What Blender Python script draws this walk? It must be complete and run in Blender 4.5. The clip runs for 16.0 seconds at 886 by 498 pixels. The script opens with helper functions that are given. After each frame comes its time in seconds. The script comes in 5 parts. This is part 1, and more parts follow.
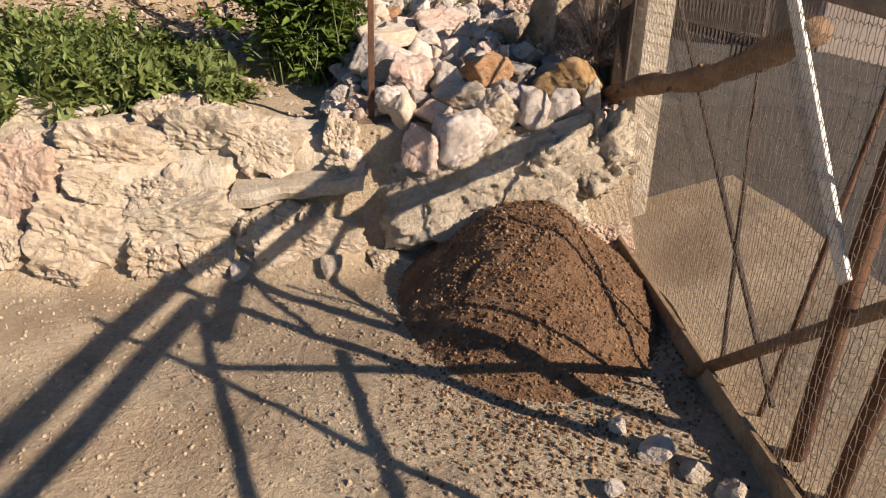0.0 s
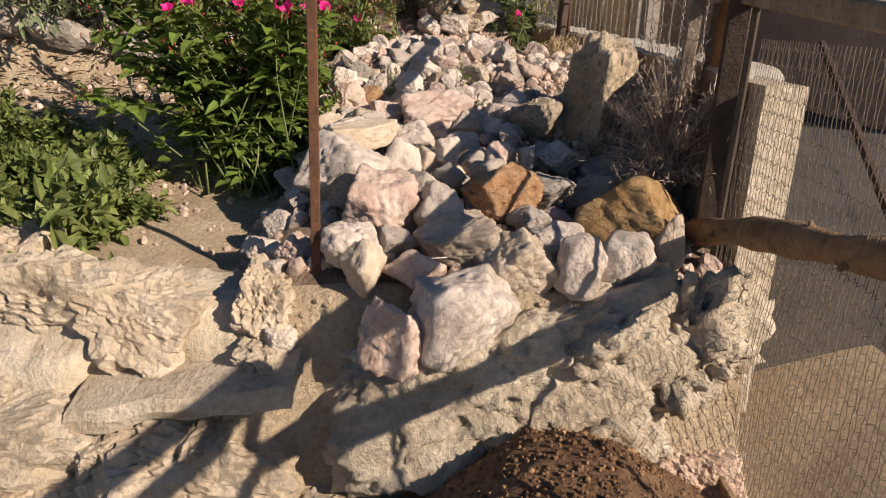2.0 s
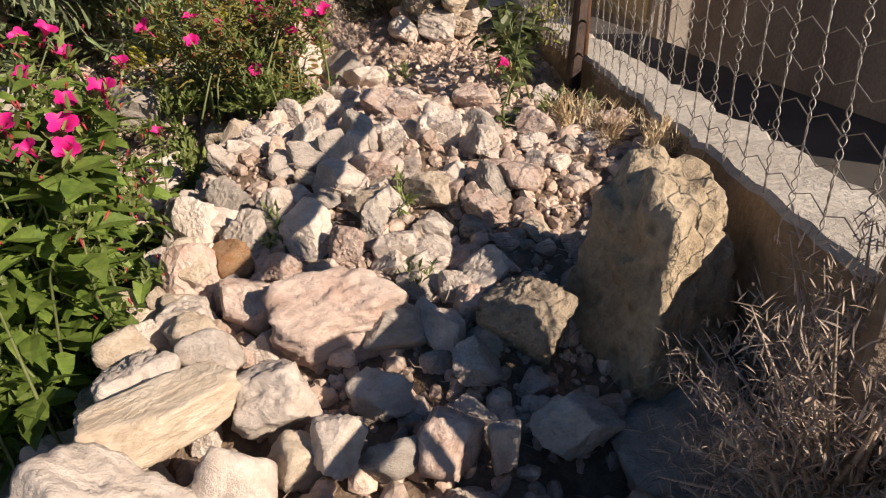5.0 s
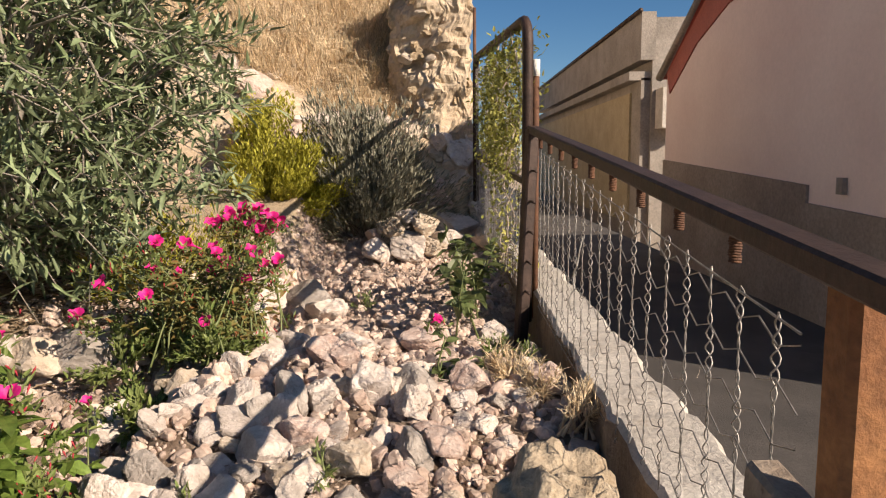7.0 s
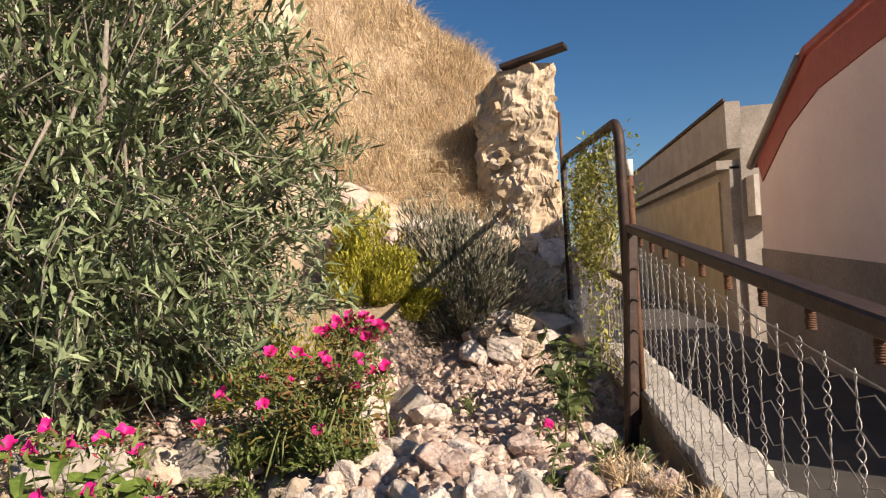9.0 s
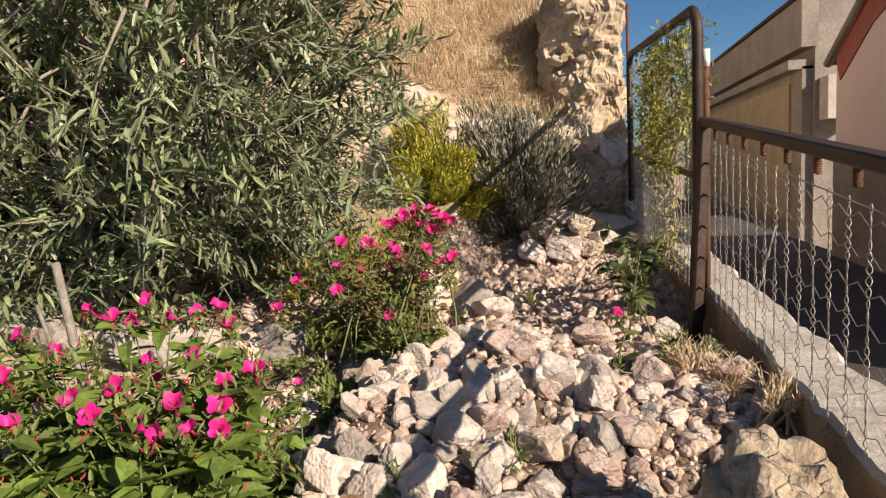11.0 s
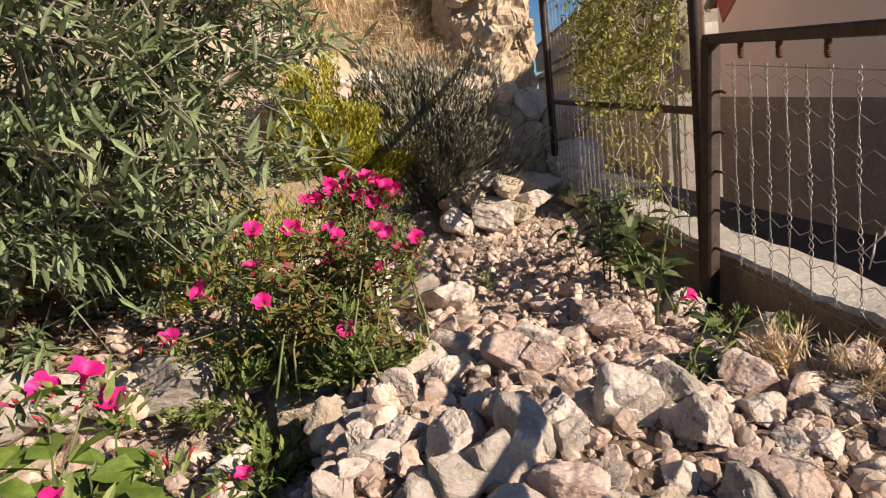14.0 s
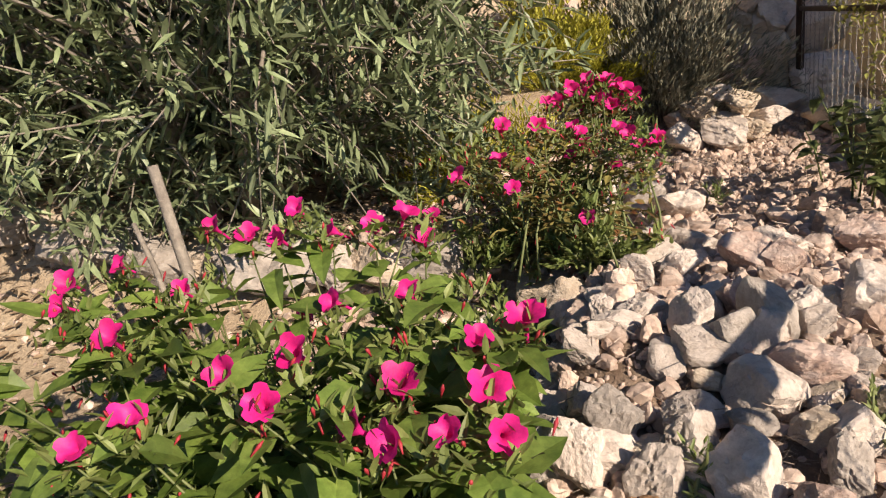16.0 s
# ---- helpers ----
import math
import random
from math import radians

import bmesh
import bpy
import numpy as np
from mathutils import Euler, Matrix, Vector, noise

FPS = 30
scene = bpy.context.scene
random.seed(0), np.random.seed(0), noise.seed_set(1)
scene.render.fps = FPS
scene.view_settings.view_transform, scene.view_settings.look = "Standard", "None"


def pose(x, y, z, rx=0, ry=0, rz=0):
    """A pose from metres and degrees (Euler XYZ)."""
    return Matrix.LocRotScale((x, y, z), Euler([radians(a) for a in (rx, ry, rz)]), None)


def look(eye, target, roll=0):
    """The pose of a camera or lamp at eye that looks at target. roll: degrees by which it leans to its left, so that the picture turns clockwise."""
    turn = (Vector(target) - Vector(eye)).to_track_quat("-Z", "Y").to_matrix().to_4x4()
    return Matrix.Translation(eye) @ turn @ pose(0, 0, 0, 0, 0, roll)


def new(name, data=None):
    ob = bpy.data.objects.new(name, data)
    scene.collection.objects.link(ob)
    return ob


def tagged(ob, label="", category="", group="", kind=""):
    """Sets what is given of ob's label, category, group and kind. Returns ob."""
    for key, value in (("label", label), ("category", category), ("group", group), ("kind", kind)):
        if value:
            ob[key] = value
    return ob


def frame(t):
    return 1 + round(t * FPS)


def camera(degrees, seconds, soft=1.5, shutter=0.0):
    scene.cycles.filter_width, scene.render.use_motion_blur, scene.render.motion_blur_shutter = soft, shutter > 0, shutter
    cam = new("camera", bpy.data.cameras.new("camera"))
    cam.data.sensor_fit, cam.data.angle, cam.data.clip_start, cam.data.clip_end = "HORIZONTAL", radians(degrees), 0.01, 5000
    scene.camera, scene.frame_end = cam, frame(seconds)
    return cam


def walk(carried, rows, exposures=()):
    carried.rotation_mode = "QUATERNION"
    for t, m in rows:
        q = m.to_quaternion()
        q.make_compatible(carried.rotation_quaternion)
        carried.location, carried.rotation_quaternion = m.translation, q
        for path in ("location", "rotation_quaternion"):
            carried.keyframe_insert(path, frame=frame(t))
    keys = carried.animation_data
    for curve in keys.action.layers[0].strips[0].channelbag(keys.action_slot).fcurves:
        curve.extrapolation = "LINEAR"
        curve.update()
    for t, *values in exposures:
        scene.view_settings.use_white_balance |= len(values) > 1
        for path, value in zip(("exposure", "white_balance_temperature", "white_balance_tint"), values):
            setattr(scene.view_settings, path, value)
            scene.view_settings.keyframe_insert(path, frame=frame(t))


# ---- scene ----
cam = camera(65.6, 16.0, soft=1.2)
PATH = [
    (0, (-0.028, 0.326, 1.316), (0.042, 2.166, 0.534), 1.3),
    (0.5, (0.011, 0.686, 1.317), (0.117, 2.476, 0.431), -0.5),
    (1, (0.091, 1.053, 1.369), (0.121, 2.9, 0.602), -1.1),
    (1.5, (0.119, 1.358, 1.399), (0.127, 3.261, 0.784), 1.5),
    (2, (0.072, 1.69, 1.344), (0.114, 3.581, 0.693), 1.8),
    (2.5, (0.114, 2.056, 1.328), (0.227, 3.931, 0.642), 3.3),
    (3, (0.157, 2.391, 1.328), (0.195, 4.242, 0.572), 3.8),
    (3.5, (0.092, 2.75, 1.337), (0.22, 4.574, 0.527), 4.8),
    (4, (0.194, 2.974, 1.569), (0.287, 4.789, 0.734), 3.8),
    (4.5, (0.245, 3.146, 1.612), (0.334, 4.952, 0.757), 2.6),
    (5, (0.332, 3.244, 1.646), (0.321, 5.093, 0.884), -0.2),
    (5.2, (0.413, 3.275, 1.691), (0.293, 5.117, 0.922), -1.0),
    (7.3, (0.558, 3.256, 1.897), (0.552, 5.248, 1.715), -0.6),
    (7.5, (0.549, 3.257, 1.898), (0.527, 5.252, 1.751), -1.0),
    (8, (0.522, 3.234, 1.906), (0.433, 5.232, 1.904), -2.3),
    (8.2, (0.515, 3.232, 1.92), (0.391, 5.227, 1.957), -2.3),
    (10.3, (0.451, 3.173, 1.904), (0.078, 5.138, 1.886), -4.4),
    (10.5, (0.443, 3.182, 1.891), (0.067, 5.143, 1.774), -4.0),
    (11, (0.416, 3.173, 1.86), (0.012, 5.119, 1.637), -2.8),
    (11.5, (0.287, 3.21, 1.817), (-0.056, 5.155, 1.502), -3.6),
    (12, (0.148, 3.232, 1.776), (-0.114, 5.173, 1.374), -2.1),
    (12.5, (0.055, 3.429, 1.773), (-0.231, 5.377, 1.423), -2.1),
    (13, (-0.019, 3.719, 1.764), (-0.283, 5.659, 1.354), -2.9),
    (13.5, (-0.055, 3.886, 1.769), (-0.076, 5.845, 1.366), -2.3),
    (14, (-0.059, 3.95, 1.803), (-0.069, 5.922, 1.472), -6.3),
    (14.5, (-0.044, 3.911, 1.835), (-0.195, 5.89, 1.583), -7.8),
    (15, (-0.081, 3.859, 1.826), (-0.41, 5.815, 1.566), -7.4),
    (15.5, (-0.123, 3.805, 1.79), (-0.614, 5.716, 1.468), -7.5),
    (16, (-0.174, 3.748, 1.745), (-0.76, 5.599, 1.267), -6.3),
]
walk(cam, [(t, look(eye, target, roll)) for t, eye, target, roll in PATH],
     ((0, 0.70), (1, 0.63), (2, 0.50), (2.5, 0.48), (3.5, 0.46), (4.5, 0.55), (5.2, 0.62), (7.3, 0.78), (8.2, 0.82), (10.5, 0.74), (12, 0.68), (16, 0.70)))

# ---- world, sun, exposure ----
SUN_EL, SUN_X, SUN_Y = 29.0, 0.80, -0.60
world = bpy.data.worlds.new("sky")
scene.world = world
world.use_nodes = True
wn = world.node_tree
sky = wn.nodes.new("ShaderNodeTexSky")
sky.sky_type = "NISHITA"
sky.sun_disc = False
sky.sun_elevation = radians(SUN_EL)
sky.sun_rotation = math.atan2(SUN_X, SUN_Y)
sky.air_density, sky.dust_density, sky.ozone_density = 0.8, 0.4, 2.2
rich = wn.nodes.new("ShaderNodeHueSaturation")
rich.inputs["Saturation"].default_value = 1.25
wn.links.new(sky.outputs[0], rich.inputs["Color"])
wn.links.new(rich.outputs[0], wn.nodes["Background"].inputs[0])
wn.nodes["Background"].inputs[1].default_value = 0.052
sun = new("sun", bpy.data.lights.new("sun", "SUN"))
sun.data.energy, sun.data.angle, sun.data.color = 5.0, radians(0.5), (1.0, 0.835, 0.67)
up = math.tan(radians(SUN_EL))
sun.matrix_world = look((20 * SUN_X, 20 * SUN_Y, 20 * up), (0, 0, 0))


# ---- materials ----
def shade(name, c1, c2, scale=8.0, rough=0.85, bump=0.3, fine=60.0, c3=None, spots=0.5, vary=0.0, metal=0.0, pits=0.0, coords="Object", island=0.0, through_light=0.0, depth=0.02, grain=0.55):
    """Two-scale noise colour with bump; c3 are blotches, vary shifts each object's brightness, pits are small holes
    with their shade painted in.
    """
    m = bpy.data.materials.new(name)
    m.use_nodes = True
    n, link = m.node_tree.nodes, m.node_tree.links.new
    b = n["Principled BSDF"]
    b.inputs["Roughness"].default_value, b.inputs["Metallic"].default_value = rough, metal
    tc = n.new("ShaderNodeTexCoord")
    src = tc.outputs[coords]
    info = n.new("ShaderNodeObjectInfo")
    off = n.new("ShaderNodeVectorMath")
    off.operation = "MULTIPLY_ADD"
    link(info.outputs["Random"], off.inputs[0])
    off.inputs[1].default_value = (37.0, 17.0, 29.0)
    link(src, off.inputs[2])

    def noise_tex(s, detail, r=0.6):
        t = n.new("ShaderNodeTexNoise")
        t.inputs["Scale"].default_value, t.inputs["Detail"].default_value, t.inputs["Roughness"].default_value = s, detail, r
        link(off.outputs[0], t.inputs["Vector"])
        return t.outputs["Fac"]

    def ramp(fac, lo, hi, a, c):
        r = n.new("ShaderNodeValToRGB")
        r.color_ramp.elements[0].position, r.color_ramp.elements[1].position = lo, hi
        r.color_ramp.elements[0].color, r.color_ramp.elements[1].color = (*a, 1), (*c, 1)
        link(fac, r.inputs[0])
        return r.outputs[0]

    def mix(fac, a, c, kind="MIX"):
        x = n.new("ShaderNodeMix")
        x.data_type, x.blend_type = "RGBA", kind
        if isinstance(fac, float):
            x.inputs[0].default_value = fac
        else:
            link(fac, x.inputs[0])
        link(a, x.inputs[6])
        if isinstance(c, tuple):
            x.inputs[7].default_value = (*c, 1)
        else:
            link(c, x.inputs[7])
        return x.outputs[2]

    big, small = noise_tex(scale, 4), noise_tex(fine, 5, 0.7)
    col = ramp(big, 0.35, 0.65, c1, c2)
    col = mix(grain, col, ramp(small, 0.3, 0.7, (0.55, 0.55, 0.55), (1.4, 1.4, 1.4)), "MULTIPLY")
    if c3:
        blot = ramp(noise_tex(scale * 2.3, 6, 0.7), spots, spots + 0.12, (0, 0, 0), (1, 1, 1))
        col = mix(blot, col, c3)
    if vary:
        v = n.new("ShaderNodeMapRange")
        v.inputs[3].default_value, v.inputs[4].default_value = 1 - vary, 1 + vary
        link(info.outputs["Random"], v.inputs[0])
        col = mix(1.0, col, v.outputs[0], "MULTIPLY")
    if island:
        g = n.new("ShaderNodeNewGeometry")
        v = n.new("ShaderNodeMapRange")
        v.inputs[3].default_value, v.inputs[4].default_value = 1 - island, 1 + island
        link(g.outputs["Random Per Island"], v.inputs[0])
        col = mix(1.0, col, v.outputs[0], "MULTIPLY")
    height = small
    if pits:
        vor = n.new("ShaderNodeTexVoronoi")
        vor.inputs["Scale"].default_value = fine * 0.35
        link(off.outputs[0], vor.inputs["Vector"])
        hole = ramp(vor.outputs["Distance"], 0.1, 0.4, (0, 0, 0), (1, 1, 1))
        # shade inside the holes goes into the base colour
        col = mix(pits, col, mix(1.0, col, hole, "MULTIPLY"))
        add = n.new("ShaderNodeMath")
        add.operation = "MULTIPLY_ADD"
        link(hole, add.inputs[0])
        add.inputs[1].default_value = pits * 1.5
        link(small, add.inputs[2])
        height = add.outputs[0]
    link(col, b.inputs["Base Color"])
    bp = n.new("ShaderNodeBump")
    bp.inputs["Strength"].default_value, bp.inputs["Distance"].default_value = bump, depth
    link(height, bp.inputs["Height"])
    link(bp.outputs[0], b.inputs["Normal"])
    if through_light:
        tr = n.new("ShaderNodeBsdfTranslucent")
        link(col, tr.inputs[0])
        ms = n.new("ShaderNodeMixShader")
        ms.inputs[0].default_value = through_light
        link(b.outputs[0], ms.inputs[1])
        link(tr.outputs[0], ms.inputs[2])
        link(ms.outputs[0], n["Material Output"].inputs[0])
    return m


M = {
    "w": shade("white_limestone", (0.48, 0.405, 0.345), (0.65, 0.57, 0.51), 1.6, 0.9, 0.7, 8, (0.41, 0.315, 0.24), 0.62, 0.16, depth=0.012, grain=0.28),
    "p": shade("pink_limestone", (0.46, 0.325, 0.265), (0.61, 0.495, 0.43), 1.4, 0.9, 0.7, 8, (0.40, 0.225, 0.16), 0.60, 0.15, depth=0.012, grain=0.3),
    "t": shade("tan_limestone", (0.44, 0.35, 0.26), (0.58, 0.495, 0.40), 1.8, 0.9, 0.7, 8, (0.34, 0.245, 0.165), 0.60, 0.15, depth=0.012, grain=0.32),
    "g": shade("grey_limestone", (0.31, 0.27, 0.235), (0.455, 0.405, 0.36), 1.8, 0.9, 0.7, 8, (0.26, 0.215, 0.17), 0.60, 0.14, depth=0.012, grain=0.32),
    "n": shade("orange_sandstone", (0.43, 0.225, 0.105), (0.53, 0.34, 0.20), 2.4, 0.92, 0.9, 13, (0.29, 0.15, 0.07), 0.57, 0.08, depth=0.013),
    "c": shade("ochre_brown_stone", (0.36, 0.21, 0.085), (0.48, 0.32, 0.16), 2.4, 0.95, 0.9, 22, (0.29, 0.165, 0.07), 0.64, 0.08, depth=0.009),
    "o": shade("pitted_limestone", (0.43, 0.34, 0.25), (0.56, 0.47, 0.365), 2.4, 0.95, 0.9, 14, (0.32, 0.24, 0.16), 0.57, 0.10, pits=0.25, depth=0.016),
    "b": shade("rough_limestone_block", (0.47, 0.40, 0.31), (0.62, 0.55, 0.455), 2.0, 0.95, 0.9, 13, (0.30, 0.23, 0.15), 0.60, 0.05, depth=0.016, grain=0.45),
    "e": shade("crumbly_earth_stone", (0.40, 0.295, 0.18), (0.53, 0.42, 0.29), 2.0, 0.95, 0.9, 12, (0.32, 0.225, 0.13), 0.58, 0.12, depth=0.014),
    "O": shade("pitted_boulder", (0.37, 0.29, 0.195), (0.52, 0.43, 0.315), 7, 0.95, 0.9, 55, (0.26, 0.195, 0.12), 0.57, pits=0.4, depth=0.018),
    "B": shade("rough_limestone", (0.42, 0.345, 0.255), (0.57, 0.495, 0.395), 5, 0.95, 0.9, 45, (0.29, 0.22, 0.145), 0.60, depth=0.018),
    "T": shade("tan_wall_stone", (0.39, 0.305, 0.215), (0.54, 0.455, 0.355), 7, 0.95, 0.9, 45, (0.28, 0.205, 0.13), 0.59, 0.1, depth=0.014, grain=0.45),
    "P": shade("pinkish_wall_stone", (0.42, 0.29, 0.215), (0.56, 0.44, 0.355), 7, 0.95, 0.9, 45, (0.34, 0.205, 0.14), 0.59, 0.1, depth=0.014, grain=0.45),
}
SOIL = shade("sandy_soil", (0.36, 0.27, 0.18), (0.50, 0.40, 0.28), 2.5, 0.95, 0.9, 55, (0.54, 0.47, 0.36), 0.6)
# brown dirt, its colour deepened for the shadowed gaps between stones
DIRT = shade("shade_darkened_rubble_dirt", (0.17, 0.115, 0.078), (0.30, 0.22, 0.16), 9, 0.95, 1.0, 60, (0.40, 0.31, 0.24), 0.62)
GRAVELSOIL = shade("pinkish_gravel_soil", (0.40, 0.30, 0.235), (0.54, 0.435, 0.355), 5, 0.95, 1.0, 70, (0.60, 0.51, 0.43), 0.6)
HEAP = shade("brown_manure", (0.19, 0.10, 0.052), (0.30, 0.178, 0.10), 9, 1.0, 1.0, 95, (0.30, 0.19, 0.10), 0.63)
PEBBLE = shade("pebbles", (0.42, 0.305, 0.24), (0.59, 0.475, 0.40), 14, 0.9, 0.4, 60, island=0.3)
CRUMB = shade("yard_grit", (0.34, 0.255, 0.17), (0.46, 0.365, 0.26), 14, 0.9, 0.4, 60, island=0.3)
DUNG = shade("manure_crumbs", (0.15, 0.08, 0.038), (0.30, 0.18, 0.095), 14, 1.0, 0.4, 60, island=0.5)
MORTAR = shade("pale_mortar", (0.42, 0.345, 0.25), (0.58, 0.51, 0.41), 4, 0.92, 0.8, 30, (0.36, 0.275, 0.18), 0.58, grain=0.45)
CONCRETE = shade("weathered_concrete", (0.42, 0.38, 0.33), (0.55, 0.51, 0.45), 3, 0.9, 0.5, 50, (0.34, 0.29, 0.23), 0.6)
SHADEDDIRTYCONC = shade("soil_stained_shaded_concrete", (0.22, 0.155, 0.10), (0.33, 0.255, 0.18), 3, 0.95, 0.6, 40, (0.15, 0.10, 0.06), 0.58)
ASPHALT = shade("dark_asphalt", (0.045, 0.040, 0.037), (0.075, 0.066, 0.060), 2, 0.9, 0.4, 80)
DARKWOOD = shade("dark_brown_timber", (0.042, 0.028, 0.020), (0.08, 0.055, 0.038), 9, 0.85, 0.5, 60, (0.13, 0.09, 0.06), 0.64)
RUST = shade("rusty_steel", (0.085, 0.040, 0.024), (0.16, 0.075, 0.040), 14, 0.8, 0.3, 90, (0.24, 0.11, 0.045), 0.62, metal=0.2)
ORANGERUST = shade("bright_rusty_steel", (0.20, 0.085, 0.035), (0.36, 0.17, 0.065), 8, 0.85, 0.3, 70, (0.10, 0.05, 0.03), 0.6, metal=0.1)
DARKSTEEL = shade("dark_brown_steel", (0.030, 0.018, 0.014), (0.060, 0.035, 0.026), 10, 0.6, 0.2, 80, (0.14, 0.07, 0.04), 0.66, metal=0.3)
WIRE = shade("galvanised_wire", (0.23, 0.21, 0.19), (0.38, 0.36, 0.33), 30, 0.5, 0.1, 90, metal=0.6)
NETWIRE = shade("dull_netting_wire", (0.26, 0.21, 0.16), (0.40, 0.33, 0.26), 30, 0.6, 0.1, 90, metal=0.4)
GREYWOOD = shade("weathered_grey_wood", (0.20, 0.15, 0.11), (0.32, 0.26, 0.20), 12, 0.85, 0.5, 60, (0.12, 0.085, 0.06), 0.6)
LOGWOOD = shade("brown_log", (0.20, 0.115, 0.06), (0.34, 0.22, 0.13), 12, 0.85, 0.8, 50, (0.09, 0.05, 0.03), 0.6)
PLANK = shade("old_plank", (0.24, 0.15, 0.08), (0.38, 0.27, 0.17), 12, 0.9, 0.5, 60, (0.12, 0.07, 0.04), 0.6)
WHITEPAINT = shade("chipped_white_paint", (0.70, 0.68, 0.63), (0.80, 0.78, 0.74), 10, 0.7, 0.3, 60, (0.35, 0.30, 0.24), 0.68)
LEAF = shade("green_leaf", (0.095, 0.155, 0.028), (0.19, 0.26, 0.055), 20, 0.45, 0.1, 90, island=0.35, through_light=0.3)
DARKLEAF = shade("dark_green_leaf", (0.060, 0.085, 0.026), (0.12, 0.14, 0.05), 20, 0.5, 0.1, 90, island=0.4, through_light=0.25)
HERB = shade("low_herb_leaf", (0.12, 0.165, 0.04), (0.21, 0.245, 0.075), 10, 0.55, 0.1, 60, island=0.4, through_light=0.25)
OLIVE = shade("olive_leaf", (0.125, 0.165, 0.073), (0.235, 0.28, 0.155), 6, 0.42, 0.1, 60, island=0.55, through_light=0.12)
YELLOW = shade("yellow_green_leaf", (0.31, 0.30, 0.03), (0.45, 0.42, 0.06), 12, 0.6, 0.1, 60, island=0.35, through_light=0.3)
CREEP = shade("creeper_leaf", (0.19, 0.21, 0.04), (0.36, 0.34, 0.085), 3, 0.6, 0.1, 60, island=0.4, through_light=0.3)
REDLEAF = shade("reddening_leaf", (0.14, 0.135, 0.04), (0.26, 0.215, 0.07), 5, 0.5, 0.1, 60, (0.26, 0.095, 0.04), 0.54, island=0.4, through_light=0.25)
LAVENDER = shade("grey_shrub_leaf", (0.17, 0.165, 0.115), (0.29, 0.28, 0.21), 12, 0.7, 0.1, 60, island=0.45, through_light=0.1)
STRAW = shade("dry_straw", (0.53, 0.40, 0.245), (0.70, 0.58, 0.40), 2.0, 0.8, 0.1, 40, island=0.35, through_light=0.15)
DRYTWIG = shade("pale_dry_twig", (0.42, 0.33, 0.265), (0.60, 0.50, 0.42), 12, 0.85, 0.1, 60, island=0.45, through_light=0.35)
DRYLEAF = shade("dry_leaf_litter", (0.11, 0.075, 0.045), (0.23, 0.165, 0.10), 12, 0.85, 0.1, 60, island=0.5)
TWIG = shade("dry_grey_twig", (0.26, 0.20, 0.16), (0.42, 0.35, 0.29), 12, 0.85, 0.1, 60, island=0.5)
BARK = shade("grey_bark", (0.20, 0.17, 0.14), (0.34, 0.30, 0.25), 14, 0.9, 0.5, 60)
STEM = shade("green_stem", (0.10, 0.13, 0.04), (0.17, 0.19, 0.07), 14, 0.6, 0.1, 60)
PETAL = shade("magenta_petal", (0.78, 0.012, 0.23), (0.86, 0.03, 0.33), 14, 0.55, 0.1, 60, vary=0.15, through_light=0.35)
BUD = shade("red_bud", (0.34, 0.02, 0.035), (0.46, 0.045, 0.06), 14, 0.55, 0.1, 60, through_light=0.2)
EARTH = shade("pale_earth_bank", (0.44, 0.34, 0.235), (0.55, 0.45, 0.33), 1.6, 0.95, 0.9, 18, (0.62, 0.535, 0.42), 0.58)
PLASTER = shade("pink_beige_plaster", (0.70, 0.56, 0.52), (0.78, 0.65, 0.60), 0.8, 0.9, 0.06, 30, grain=0.12)
PLINTH = shade("dirty_shaded_plinth", (0.22, 0.18, 0.155), (0.31, 0.26, 0.225), 1.2, 0.9, 0.2, 30)
REDPAINT = shade("dark_red_paint", (0.26, 0.045, 0.03), (0.34, 0.07, 0.045), 2, 0.7, 0.15, 40)
BLOCKWALL = shade("grey_block_wall", (0.21, 0.185, 0.16), (0.30, 0.265, 0.23), 1.5, 0.92, 0.4, 25, (0.17, 0.145, 0.12), 0.60)
SHUTTER = shade("tan_shutter", (0.30, 0.24, 0.14), (0.38, 0.31, 0.19), 2, 0.8, 0.2, 30)
PLASTICBAG = shade("pale_plastic_strip", (0.33, 0.31, 0.28), (0.45, 0.43, 0.40), 20, 0.4, 0.2, 60)


